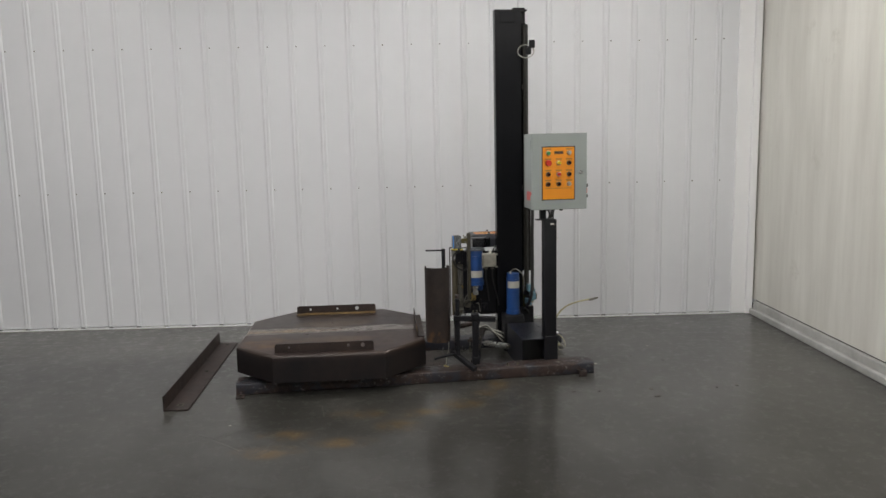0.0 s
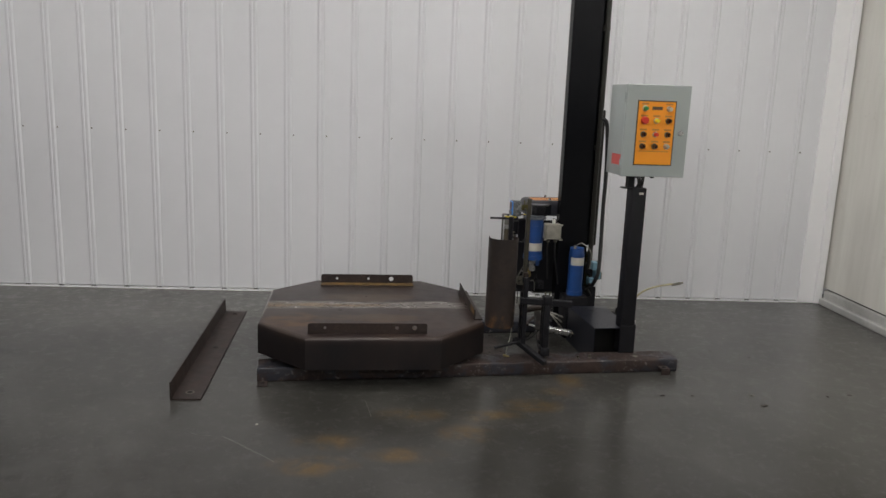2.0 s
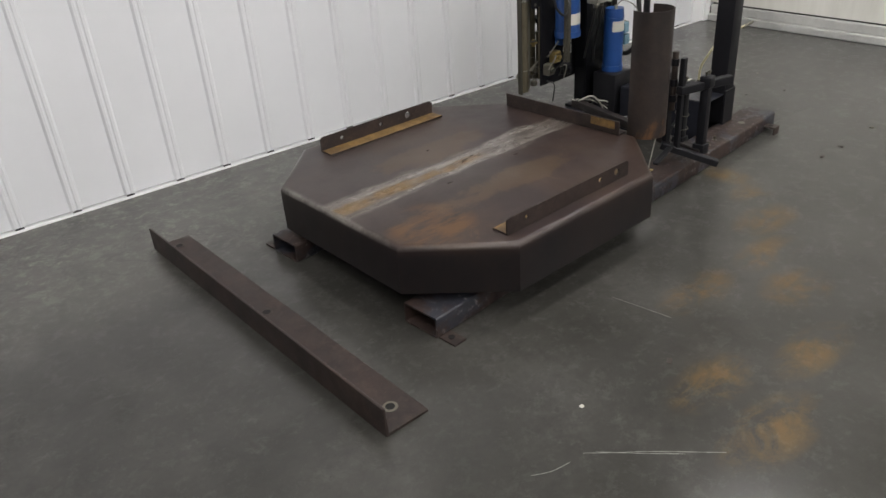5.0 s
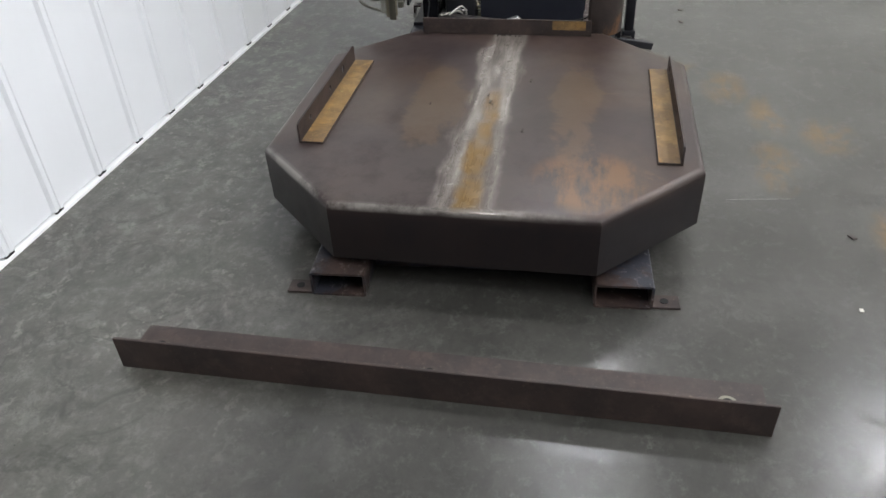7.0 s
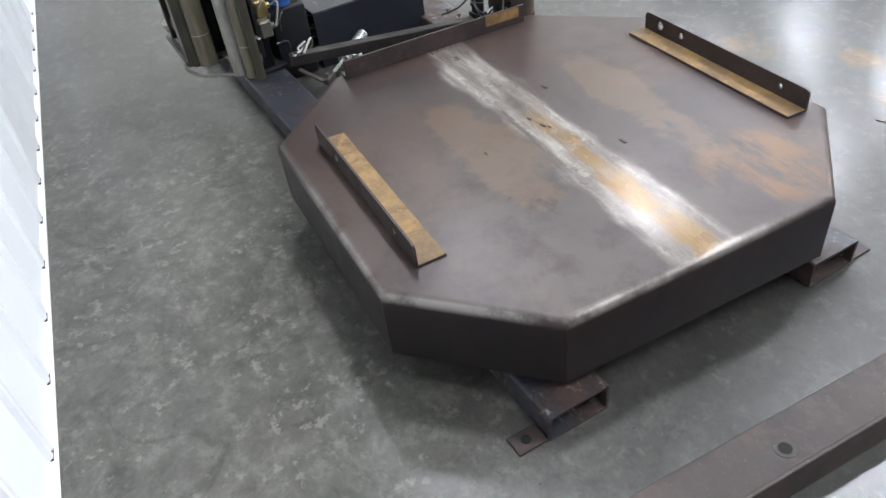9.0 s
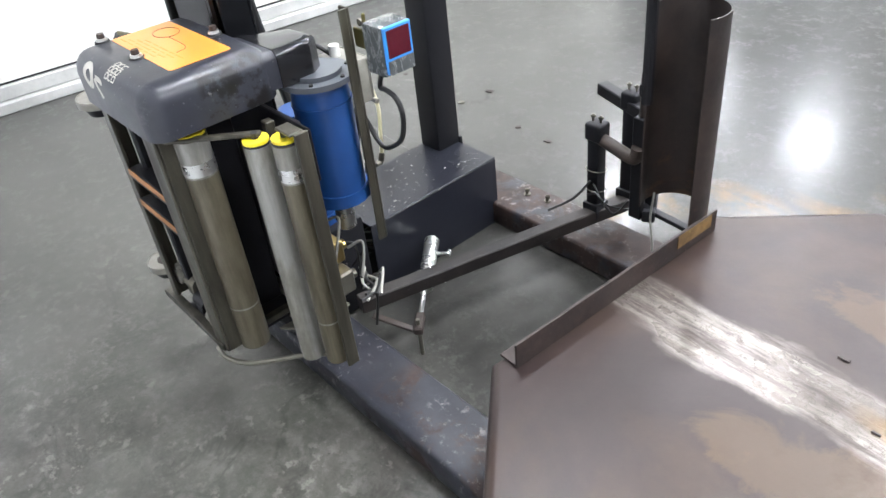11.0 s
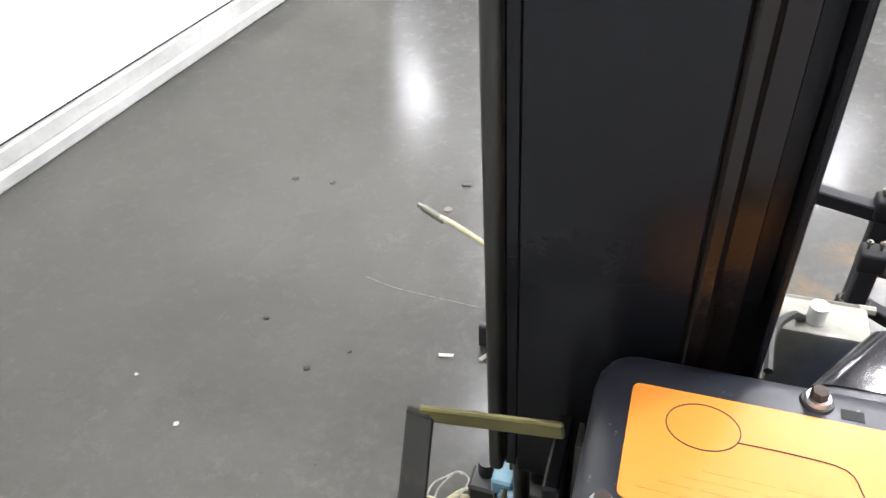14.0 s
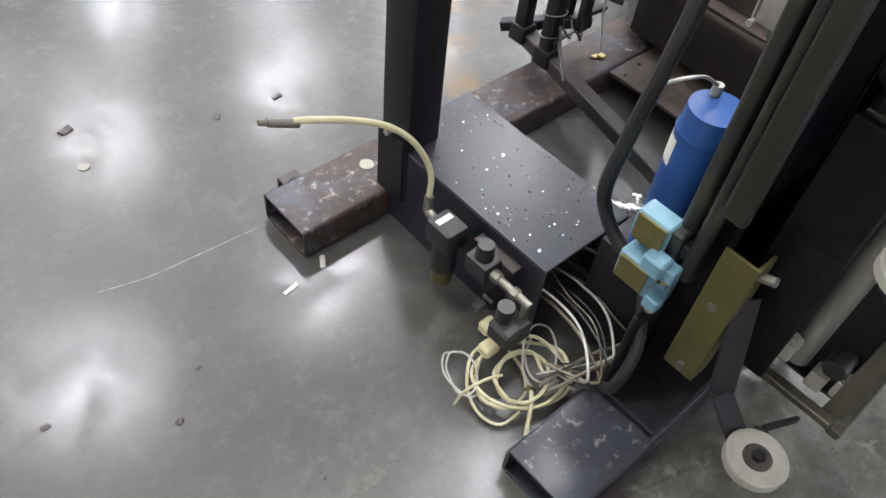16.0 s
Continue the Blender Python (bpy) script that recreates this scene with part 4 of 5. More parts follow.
def build_lower_motor():
    ob = motor("table_motor", 1.425, 0.245, 0.300, 0.632, 0.052, "blue electric motor with a paper label")
    bm = bmesh.new()
    rod(bm, (1.425, 0.245, 0.515), (1.425, 0.245, 0.57), 0.0532, 28)
    bmesh.ops.delete(bm, geom=[f for f in bm.faces if f.calc_center_median().y > 0.22 or abs(f.normal.z) > 0.5], context="FACES")
    part("motor_label", bm, PAPER, ob)
    bm = bmesh.new()
    box(bm, 1.34, 1.50, 0.165, 0.312, 0.004, 0.300, 0.01, 2)
    part("gearbox", bm, BLACK, ob)
    bm = bmesh.new()
    rod(bm, (1.40, 0.22, 0.63), (1.40, 0.22, 0.652), 0.009, 12)
    part("motor_plug", bm, GRIMY_WHITE, ob)
    bm = bmesh.new()
    sweep(bm, [(1.40, 0.22, 0.65), (1.44, 0.20, 0.672), (1.485, 0.15, 0.63), (1.495, 0.155, 0.55), (1.492, 0.16, 0.50)], 0.0032, 6)
    part("motor_lead", bm, ROLLER, ob)


def build_valves():
    """Light blue valve block and the yellow zinc plate beside the mast foot."""
    bm = bmesh.new()
    for x, y, z in ((1.578, 0.295, 0.495), (1.603, 0.305, 0.425), (1.570, 0.325, 0.375)):
        box(bm, x - 0.022, x + 0.022, y - 0.035, y + 0.03, z - 0.028, z + 0.028, 0.004)
    box(bm, 1.595, 1.63, 0.31, 0.35, 0.445, 0.48, 0.004)
    v = part("valve_block", bm, SKY_BLUE, wrapper, "light blue pneumatic valve block")
    for x, y, z in ((1.600, 0.352, 0.452), (1.612, 0.352, 0.385)):
        bm = bmesh.new()
        box(bm, x - 0.014, x + 0.014, y - 0.014, y + 0.014, z - 0.014, z + 0.014, 0.003)
        coil_box = part("solenoid_coil", bm, SKY_BLUE, v)
        bm = bmesh.new()
        rod(bm, (x, y, z - 0.026), (x, y, z - 0.014), 0.008, 10)
        part("brass_end", bm, BRASS, coil_box)
    bm = bmesh.new()
    box(bm, 1.556, 1.590, 0.322, 0.345, 0.395, 0.520, 0.004)
    part("valve_body", bm, RUBBER, v)
    cubes("valve_plate", OLIVE_ZINC, v, (1.601, 1.607, 0.267, 0.323, 0.470, 0.525), bevel=0.002)
    cubes("valve_plate", OLIVE_ZINC, v, (1.626, 1.632, 0.275, 0.333, 0.398, 0.450), bevel=0.002)
    cubes("zinc_plate", OLIVE_ZINC, wrapper, (1.588, 1.594, 0.408, 0.468, 0.258, 0.562), (1.545, 1.588, 0.462, 0.468, 0.258, 0.562), bevel=0.001, label="yellow zinc plated bracket")
    for a, b in (((1.594, 0.440, 0.282), (1.604, 0.440, 0.282)), ((1.594, 0.436, 0.445), (1.600, 0.436, 0.445)), ((1.58, 0.462, 0.540), (1.58, 0.492, 0.552))):
        bm = bmesh.new()
        rod(bm, a, b, 0.008, 10)
        part("plate_bolt", bm, GALV, wrapper)
    cubes("mast_foot", BLACK, wrapper, (1.30, 1.625, 0.30, 0.47, BEAM_H + 0.001, 0.099), (1.50, 1.62, 0.335, 0.345, 0.099, 0.33), bevel=0.003)


def build_carriage():
    bm = bmesh.new()
    box(bm, 1.113, 1.480, 0.428, 0.703, 0.824, 0.928, 0)
    up = [e for e in bm.edges if not all(v.co.z < 0.83 for v in e.verts)]
    bmesh.ops.bevel(bm, geom=up, offset=0.042, segments=5, profile=0.5, affect="EDGES")
    hood = bmesh.new()
    prism(hood, [(1.118, 0.47), (1.118, 0.350), (1.140, 0.322), (1.205, 0.330), (1.305, 0.47)], 0.838, 0.912)
    bmesh.ops.bevel(hood, geom=[e for e in hood.edges if all(v.co.z > 0.9 for v in e.verts) and min(v.co.y for v in e.verts) < 0.46], offset=0.018, segments=4, profile=0.5, affect="EDGES")
    cover = part("carriage_cover", bm, COVER, wrapper, "rounded slate grey moulded cover with an orange label")
    part("hood", hood, COVER, cover)
    bm = bmesh.new()
    outline = []
    for cx, cy, start in ((1.434, 0.609, 0), (1.174, 0.609, 90), (1.174, 0.495, 180), (1.434, 0.495, 270)):
        outline += [(cx + 0.008 * math.cos(radians(start + 22.5 * k)), cy + 0.008 * math.sin(radians(start + 22.5 * k))) for k in range(5)]
    prism(bm, outline, 0.9278, 0.9290)
    part("orange_label", bm, LABEL_ORANGE, cover)
    bm = bmesh.new()
    ring = [(1.375 + 0.033 * math.sin(k * math.pi / 8), 0.525 + 0.026 * math.cos(k * math.pi / 8), 0.9292) for k in range(17)]
    sweep(bm, ring, 0.0007, 5, 2)
    sweep(bm, [(1.345, 0.535, 0.9294), (1.30, 0.535, 0.9294), (1.255, 0.540, 0.9294), (1.243, 0.565, 0.9294)], 0.0007, 5, 4)
    part("label_drawing", bm, INK, cover)
    for k in range(4):
        x = 1.205 + 0.018 * k
        for w in (0.030, 0.018, 0.036, 0.024, 0.028):
            cubes("label_writing", FAINT_INK, cover, (x, x + w, 0.570 + 0.010 * k, 0.5735 + 0.010 * k, 0.9291, 0.9294), bevel=0)
            x += w + 0.008
    for x, y in ((1.452, 0.632), (1.292, 0.626), (1.275, 0.467)):
        bm = bmesh.new()
        rod(bm, (x, y, 0.925), (x, y, 0.931), 0.0165, 20, 0.0145)
        part("rubber_washer", bm, RUBBER, cover)
        bm = bmesh.new()
        rod(bm, (x, y, 0.930), (x, y, 0.936), 0.0125, 20, 0.0110)
        part("washer", bm, STEEL, cover)
        bm = bmesh.new()
        rod(bm, (x, y, 0.935), (x, y, 0.945), 0.0088, 6, 0.0078)
        part("bolt", bm, RUST_PIPE, cover)
    # pale maker's mark as plain shapes, following the rounded edge
    def on_edge(x, arc, lift=0.0006):
        turn = min(max(arc / 0.042, 0.0), math.pi / 2)
        y, z = 0.661 + 0.042 * math.sin(turn), 0.886 + 0.042 * math.cos(turn)
        if arc < 0:
            y += arc
        if arc > 0.042 * math.pi / 2:
            z -= arc - 0.042 * math.pi / 2
        return Vector((x, y + lift * math.sin(turn), z + lift * math.cos(turn)))

    def band(name, line, half):
        """A flat painted stroke along a line of (x, arc) on the edge."""
        bm = bmesh.new()
        left, right = [], []
        for i, (x, q) in enumerate(line):
            x0, q0 = line[max(i - 1, 0)]
            x1, q1 = line[min(i + 1, len(line) - 1)]
            ln = math.hypot(x1 - x0, q1 - q0)
            nx, nq = -(q1 - q0) / ln * half, (x1 - x0) / ln * half
            left.append(bm.verts.new(on_edge(x + nx, q + nq)))
            right.append(bm.verts.new(on_edge(x - nx, q - nq)))
        for i in range(len(line) - 1):
            bm.faces.new((left[i], left[i + 1], right[i + 1], right[i]))
        part(name, bm, PAPER, cover, smooth=0)

    band("mark_ring", [(1.379 + 0.019 * math.sin(k * math.pi / 16), 0.0535 + 0.020 * math.cos(k * math.pi / 16)) for k in range(33)], 0.0075)
    band("mark_stroke", [(1.345 - 0.0022 * k, 0.052 + 0.0036 * k) for k in range(11)], 0.0060)
    band("mark_stroke", [(1.343 - 0.031 * math.sin(k * math.pi / 20), 0.050 + 0.008 * (k / 10) ** 3) for k in range(11)], 0.0052)
    rng = random.Random(2)
    for i in range(3):
        for j in range(3):
            x, q = 1.299 - 0.0158 * i, -0.003 + 0.0158 * j
            w = 0.0112
            c = [(x, q), (x - w, q), (x - w, q + w), (x, q + w), (x, q)]
            gap = rng.choice((0, 0, 1, 2))
            for k, (p0, p1) in enumerate(zip(c, c[1:])):
                if gap and k == gap:
                    continue
                line = [(p0[0] + (p1[0] - p0[0]) * f / 4, p0[1] + (p1[1] - p0[1]) * f / 4) for f in range(5)]
                band("mark_square", line, 0.0016)
    # black film wrapped round the snout
    wrap = bmesh.new()
    prism(wrap, [(1.1155, 0.425), (1.1155, 0.349), (1.139, 0.3195), (1.2065, 0.3275), (1.278, 0.428)], 0.8365, 0.9135)
    bmesh.ops.bevel(wrap, geom=[e for e in wrap.edges if all(v.co.z > 0.9 for v in e.verts) and min(v.co.y for v in e.verts) < 0.42], offset=0.018, segments=4, profile=0.5, affect="EDGES")
    part("snout_wrap", wrap, BLACK_WRAP, cover, "glossy black film wrapped round the snout")
    cubes("dark_smudge", BLACK, cover, (1.235, 1.255, 0.470, 0.482, 0.9279, 0.9286), bevel=0)
    # frame below the cover
    bars = [((1.455, 0.676, 0.27), (1.455, 0.676, 0.80)), ((1.478, 0.480, 0.30), (1.478, 0.480, 0.80))]
    for a, b in bars:
        bm = bmesh.new()
        bar(bm, a, b, 0.030, 0.008, 0.001, up=(0, 1, 0))
        bar(bm, (a[0] + 0.012, a[1] - 0.016, a[2]), (b[0] + 0.012, b[1] - 0.016, b[2]), 0.006, 0.030, 0.001, up=(0, 1, 0))
        part("frame_upright", bm, DIRTY_ZINC, wrapper, "dirty zinc carriage upright")
    bm = bmesh.new()
    box(bm, 1.172, 1.228, 0.682, 0.690, 0.265, 0.812, 0.0025)
    box(bm, 1.220, 1.228, 0.640, 0.682, 0.265, 0.812, 0.0015)
    box(bm, 1.172, 1.179, 0.652, 0.682, 0.265, 0.812, 0.0015)
    part("frame_channel", bm, DIRTY_ZINC, wrapper, "wide dirty zinc channel upright")
    bm = bmesh.new()
    bar(bm, (1.44, 0.668, 0.796), (1.20, 0.676, 0.812), 0.016, 0.020, 0.002)
    part("frame_header", bm, DIRTY_ZINC, wrapper)
    cubes("clip_box", FLANGE_GREY, wrapper, (1.296, 1.352, 0.585, 0.640, 0.455, 0.545), bevel=0.004)
    for z in (0.655, 0.575):
        cubes("frame_shelf", BLACK, wrapper, (1.230, 1.440, 0.60, 0.680, z - 0.028, z), bevel=0.002)
        cubes("orange_edge", EDGE_ORANGE, wrapper, (1.232, 1.438, 0.6805, 0.6822, z - 0.016, z - 0.001), bevel=0)
    for y in (0.465, 0.672):
        cubes("bottom_rail", DIRTY_ZINC, wrapper, (1.185, 1.495, y, y + 0.022, 0.262, 0.282), bevel=0.002)
    for x in (1.185, 1.300, 1.470):
        cubes("bottom_rail", DIRTY_ZINC, wrapper, (x, x + 0.022, 0.488, 0.671, 0.264, 0.280), bevel=0.002)
    for x, y0, y1 in ((1.245, 0.50, 0.62), (1.36, 0.47, 0.60), (1.41, 0.50, 0.655)):
        bm = bmesh.new()
        box(bm, x - 0.012, x + 0.012, y0, y1, 0.285, 0.78, 0.003)
        part("slide_bar", bm, BLACK, wrapper)
    for x, y, z, m in ((1.40, 0.64, 0.325, GALV), (1.33, 0.655, 0.31, BLACK), (1.44, 0.62, 0.36, RUBBER), (1.26, 0.66, 0.30, GRIMY_WHITE)):
        bm = bmesh.new()
        rod(bm, (x - 0.025, y, z), (x + 0.025, y, z), 0.020, 14)
        box(bm, x - 0.016, x + 0.016, y - 0.018, y + 0.018, z - 0.026, z, 0.003)
        part("guide_wheel", bm, m, wrapper)
    cubes("frame_plate", BLACK, wrapper, (1.05, 1.44, 0.440, 0.452, 0.27, 0.79), bevel=0.002, label="black carriage back plate")
    cubes("side_plate", BLACK, wrapper, (0.99, 1.10, 0.455, 0.461, 0.685, 0.80), bevel=0.002)
    # black sheet added to keep the lit floor from showing through the frame
    cubes("floor_blocker", BLACK, wrapper, (1.19, 1.42, 0.462, 0.670, 0.252, 0.260), bevel=0.001)
    for x, z in ((1.10, 0.74), (1.02, 0.70), (1.17, 0.60), (1.40, 0.74)):
        bm = bmesh.new()
        rod(bm, (x, 0.452, z), (x, 0.466, z), 0.009, 6)
        part("plate_bolt", bm, GALV, wrapper)
    # narrow channels, a brass valve and links behind the rollers
    bm = bmesh.new()
    box(bm, 1.100, 1.122, 0.470, 0.490, 0.27, 0.79, 0.002)
    part("inner_channel", bm, DIRTY_ZINC, wrapper)
    bm = bmesh.new()
    box(bm, 1.068, 1.082, 0.462, 0.476, 0.30, 0.68, 0.001)
    part("inner_channel", bm, ROLLER_DIRTY, wrapper)
    bm = bmesh.new()
    rod(bm, (1.075, 0.495, 0.50), (1.000, 0.470, 0.515), 0.005, 8)
    part("link_rod", bm, GALV, wrapper)
    bm = bmesh.new()
    rod(bm, (1.06, 0.50, 0.475), (1.06, 0.50, 0.510), 0.010, 8)
    rod(bm, (1.045, 0.505, 0.492), (1.078, 0.492, 0.492), 0.007, 8)
    part("brass_fitting", bm, BRASS, wrapper)
    bm = bmesh.new()
    bar(bm, (1.10, 0.505, 0.385), (0.985, 0.462, 0.365), 0.016, 0.006)
    part("link_bar", bm, GALV, wrapper)
    for x, y, z in ((1.105, 0.52, 0.300), (1.03, 0.475, 0.285), (1.075, 0.50, 0.345)):
        bm = bmesh.new()
        box(bm, x - 0.016, x + 0.016, y - 0.012, y + 0.012, z - 0.014, z + 0.014, 0.003)
        rod(bm, (x, y, z), (x + 0.02, y + 0.02, z + 0.012), 0.006, 8)
        part("fitting", bm, GALV, wrapper)
    cubes("rusty_panel", RUST_PIPE, wrapper, (1.076, 1.128, 0.4525, 0.4565, 0.40, 0.735), bevel=0.001, label="narrow rusty brown panel")
    bm = bmesh.new()
    rod(bm, (1.098, 0.510, 0.300), (1.098, 0.510, 0.530), 0.0055, 10)
    rod(bm, (1.098, 0.510, 0.525), (1.098, 0.510, 0.545), 0.009, 8)
    part("tension_rod", bm, DIRTY_ZINC, wrapper)
    bm = bmesh.new()
    prism(bm, [(1.072, 0.535), (1.118, 0.520), (1.124, 0.575)], 0.288, 0.294)
    part("gusset", bm, GALV, wrapper)
    bm = bmesh.new()
    rod(bm, (1.415, 0.560, 0.285), (1.415, 0.560, 0.800), 0.024, 24)
    inner = part("inner_roller", bm, ROLLER, wrapper, "grey inner film roller")
    bm = bmesh.new()
    rod(bm, (1.415, 0.560, 0.272), (1.415, 0.560, 0.285), 0.012, 14)
    part("axle", bm, RUBBER, inner)
    for x, y, z in ((1.475, 0.545, 0.352), (1.440, 0.610, 0.300), (1.452, 0.650, 0.330)):
        bm = bmesh.new()
        box(bm, x - 0.017, x + 0.017, y - 0.015, y + 0.015, z - 0.020, z + 0.020, 0.004, 2)
        rod(bm, (x, y, z + 0.018), (x, y, z + 0.030), 0.009, 12)
        part("pillow_block", bm, GRIMY_WHITE, wrapper, "grimy white plastic bearing block")
    bm = bmesh.new()
    box(bm, 1.536, 1.578, 0.318, 0.350, 0.430, 0.470, 0.004, 2)
    rod(bm, (1.578, 0.334, 0.452), (1.588, 0.334, 0.452), 0.006, 6)
    part("rail_foot", bm, BLACK, wrapper)
    cubes("carriage_slide", MAST_BLACK, wrapper, (1.500, 1.518, 0.442, 0.545, 0.29, 0.80), bevel=0.003)
    # film rollers
    for x, y, z0, z1, r, m, lab in ((1.043, 0.545, 0.245, 0.790, 0.0265, ROLLER, "grey film roller"), (0.990, 0.512, 0.245, 0.797, 0.0265, ROLLER_DIRTY, "grimy film roller"), (1.168, 0.620, 0.262, 0.798, 0.034, ROLLER_DIRTY, "grimy film roller")):
        bm = bmesh.new()
        rod(bm, (x, y, z0), (x, y, z1), r, 24)
        roll = part("film_roller", bm, m, wrapper, lab)
        bm = bmesh.new()
        rod(bm, (x, y, z1), (x, y, z1 + 0.004), r * 1.02, 24)
        part("roller_rim", bm, RUBBER, roll)
        bm = bmesh.new()
        rod(bm, (x, y, z1 + 0.004), (x, y, z1 + 0.010), r * 0.97, 24)
        part("end_cap", bm, YELLOW, roll)
        bm = bmesh.new()
        rod(bm, (x, y, z1 - 0.082), (x, y, z1 - 0.002), r * 1.008, 24)
        part("pale_band", bm, ROLLER, roll)
        if m is not ROLLER:
            bm = bmesh.new()
            rod(bm, (x, y, z1 - 0.078), (x, y, z1 - 0.050), r * 1.016, 24)
            part("bare_band", bm, STEEL, roll)
            bm = bmesh.new()
            rod(bm, (x, y, z0 + 0.115), (x, y, z0 + 0.119), r * 1.010, 24)
            part("worn_line", bm, ROLLER, roll)
        bm = bmesh.new()
        rod(bm, (x, y, z1 + 0.009), (x, y, z1 + 0.022), 0.007, 10)
        part("axle", bm, RUBBER, roll)
    cubes("roller_bracket", DIRTY_ZINC, wrapper, (0.945, 0.952, 0.485, 0.515, 0.24, 0.823), (0.952, 1.005, 0.490, 0.522, 0.818, 0.824), bevel=0.002)
    bm = bmesh.new()
    bar(bm, (1.036, 0.535, 0.808), (1.180, 0.668, 0.800), 0.016, 0.008)
    part("roller_arm", bm, DIRTY_ZINC, wrapper)
    bm = bmesh.new()
    sweep(bm, [(1.20, 0.70, 0.272), (1.16, 0.70, 0.262), (1.12, 0.66, 0.245), (1.043, 0.545, 0.240), (0.99, 0.512, 0.240)], 0.006, 8)
    part("bottom_rod", bm, GALV, wrapper)
    # guide discs on their arms
    for x, y, z, knee in ((1.640, 0.630, 0.746, (1.652, 0.534, 0.868)), (1.634, 0.625, 0.262, (1.56, 0.60, 0.245))):
        bm = bmesh.new()
        big = 0.054 if z > 0.5 else 0.051
        rod(bm, (x, y, z - 0.006), (x, y, z + 0.008), big, 32)
        rod(bm, (x, y, z + 0.008), (x, y, z + 0.012), big, 32, big * 0.95)
        disc = part("guide_disc", bm, GRIMY_WHITE, wrapper, "grimy white plastic guide disc")
        bm = bmesh.new()
        sweep(bm, [(x + big * 0.97 * math.cos(k * math.pi / 10), y + big * 0.97 * math.sin(k * math.pi / 10), z + 0.011) for k in range(21)], 0.0025, 6, 2)
        part("disc_rim", bm, GRIMY_WHITE, disc)
        bm = bmesh.new()
        rod(bm, (x, y, z + 0.012), (x, y, z + 0.0145), 0.024, 18)
        part("hub_washer", bm, RUST_PIPE, disc)
        bm = bmesh.new()
        rod(bm, (x, y, z + 0.0145), (x, y, z + 0.024), 0.011, 6)
        rod(bm, (x, y, z - 0.030), (x, y, z - 0.006), 0.036, 20, 0.046)
        part("disc_hub", bm, BLACK, disc)
        bm = bmesh.new()
        if z > 0.5:
            bar(bm, (x, y + 0.006, z + 0.020), knee, 0.030, 0.007)
            rod(bm, (knee[0] - 0.012, knee[1], knee[2]), (knee[0] + 0.014, knee[1], knee[2]), 0.0055, 10)
            part("disc_strap", bm, LIP_GRIME, disc)
            bm = bmesh.new()
            bar(bm, knee, (1.500, 0.533, 0.889), 0.007, 0.022)
        else:
            bar(bm, (x, y, z - 0.034), knee, 0.024, 0.008)
            bar(bm, knee, (1.495, knee[1] + 0.03, knee[2]), 0.008, 0.018)
            bar(bm, (x - 0.01, y - 0.01, z - 0.028), (1.600, 0.520, 0.300), 0.046, 0.006)
            bar(bm, (1.600, 0.520, 0.300), (1.560, 0.466, 0.470), 0.046, 0.006)
        part("disc_arm", bm, OLIVE_ZINC if z > 0.5 else BLACK, disc)
    # drive motor below the hood
    ob = motor("film_motor", 1.135, 0.335, 0.535, 0.820, 0.063, "blue film drive motor under a grey flange")
    bm = bmesh.new()
    rod(bm, (1.135, 0.335, 0.82), (1.135, 0.335, 0.832), 0.079, 28)
    rod(bm, (1.135, 0.335, 0.832), (1.135, 0.335, 0.842), 0.055, 28)
    part("flange", bm, FLANGE_GREY, ob)
    for k in range(6):
        a = k * math.pi / 3 + 0.3
        bm = bmesh.new()
        rod(bm, (1.135 + 0.069 * math.cos(a), 0.335 + 0.069 * math.sin(a), 0.831), (1.135 + 0.069 * math.cos(a), 0.335 + 0.069 * math.sin(a), 0.836), 0.005, 6)
        part("flange_bolt", bm, RUBBER, ob)
    bm = bmesh.new()
    rod(bm, (1.135, 0.335, 0.60), (1.135, 0.335, 0.655), 0.0642, 28)
    bmesh.ops.delete(bm, geom=[f for f in bm.faces if f.calc_center_median().y > 0.30 or abs(f.normal.z) > 0.5], context="FACES")
    part("motor_label", bm, PAPER, ob)
    bm = bmesh.new()
    rod(bm, (1.135, 0.335, 0.45), (1.135, 0.335, 0.535), 0.022, 14)
    part("shaft", bm, STEEL, ob)
    bm = bmesh.new()
    box(bm, 1.170, 1.278, 0.180, 0.245, 0.700, 0.806, 0.006, 2)
    box(bm, 1.172, 1.276, 0.172, 0.179, 0.702, 0.804, 0.003, 1)
    jb = part("junction_box", bm, GRIMY_WHITE, ob, "pale grey plastic junction box")
    for x in (1.20, 1.25):
        bm = bmesh.new()
        rod(bm, (x, 0.21, 0.678), (x, 0.21, 0.701), 0.012, 12)
        part("cable_gland", bm, GALV, ob)
    for z in (0.80, 0.70):
        bm = bmesh.new()
        rod(bm, (1.180, 0.178, z), (1.160, 0.178, z), 0.006, 8)
        part("mounting_ear", bm, GRIMY_WHITE, jb)
        bm = bmesh.new()
        rod(bm, (1.268, 0.178, z), (1.288, 0.178, z), 0.006, 8)
        part("mounting_ear", bm, GRIMY_WHITE, jb)
    bm = bmesh.new()
    sweep(bm, [(1.25, 0.22, 0.806), (1.27, 0.25, 0.835), (1.295, 0.30, 0.85), (1.30, 0.36, 0.845)], 0.0055, 7)
    sweep(bm, [(1.20, 0.21, 0.679), (1.20, 0.22, 0.62), (1.22, 0.26, 0.52), (1.24, 0.30, 0.40)], 0.006, 7)
    sweep(bm, [(1.25, 0.21, 0.679), (1.255, 0.22, 0.60), (1.29, 0.27, 0.48), (1.32, 0.30, 0.36)], 0.006, 7)
    part("box_cable", bm, RUBBER, ob)
    bm = bmesh.new()
    rod(bm, (1.235, 0.22, 0.806), (1.235, 0.22, 0.832), 0.012, 12)
    part("cable_gland", bm, WHITE_PLASTIC, ob)
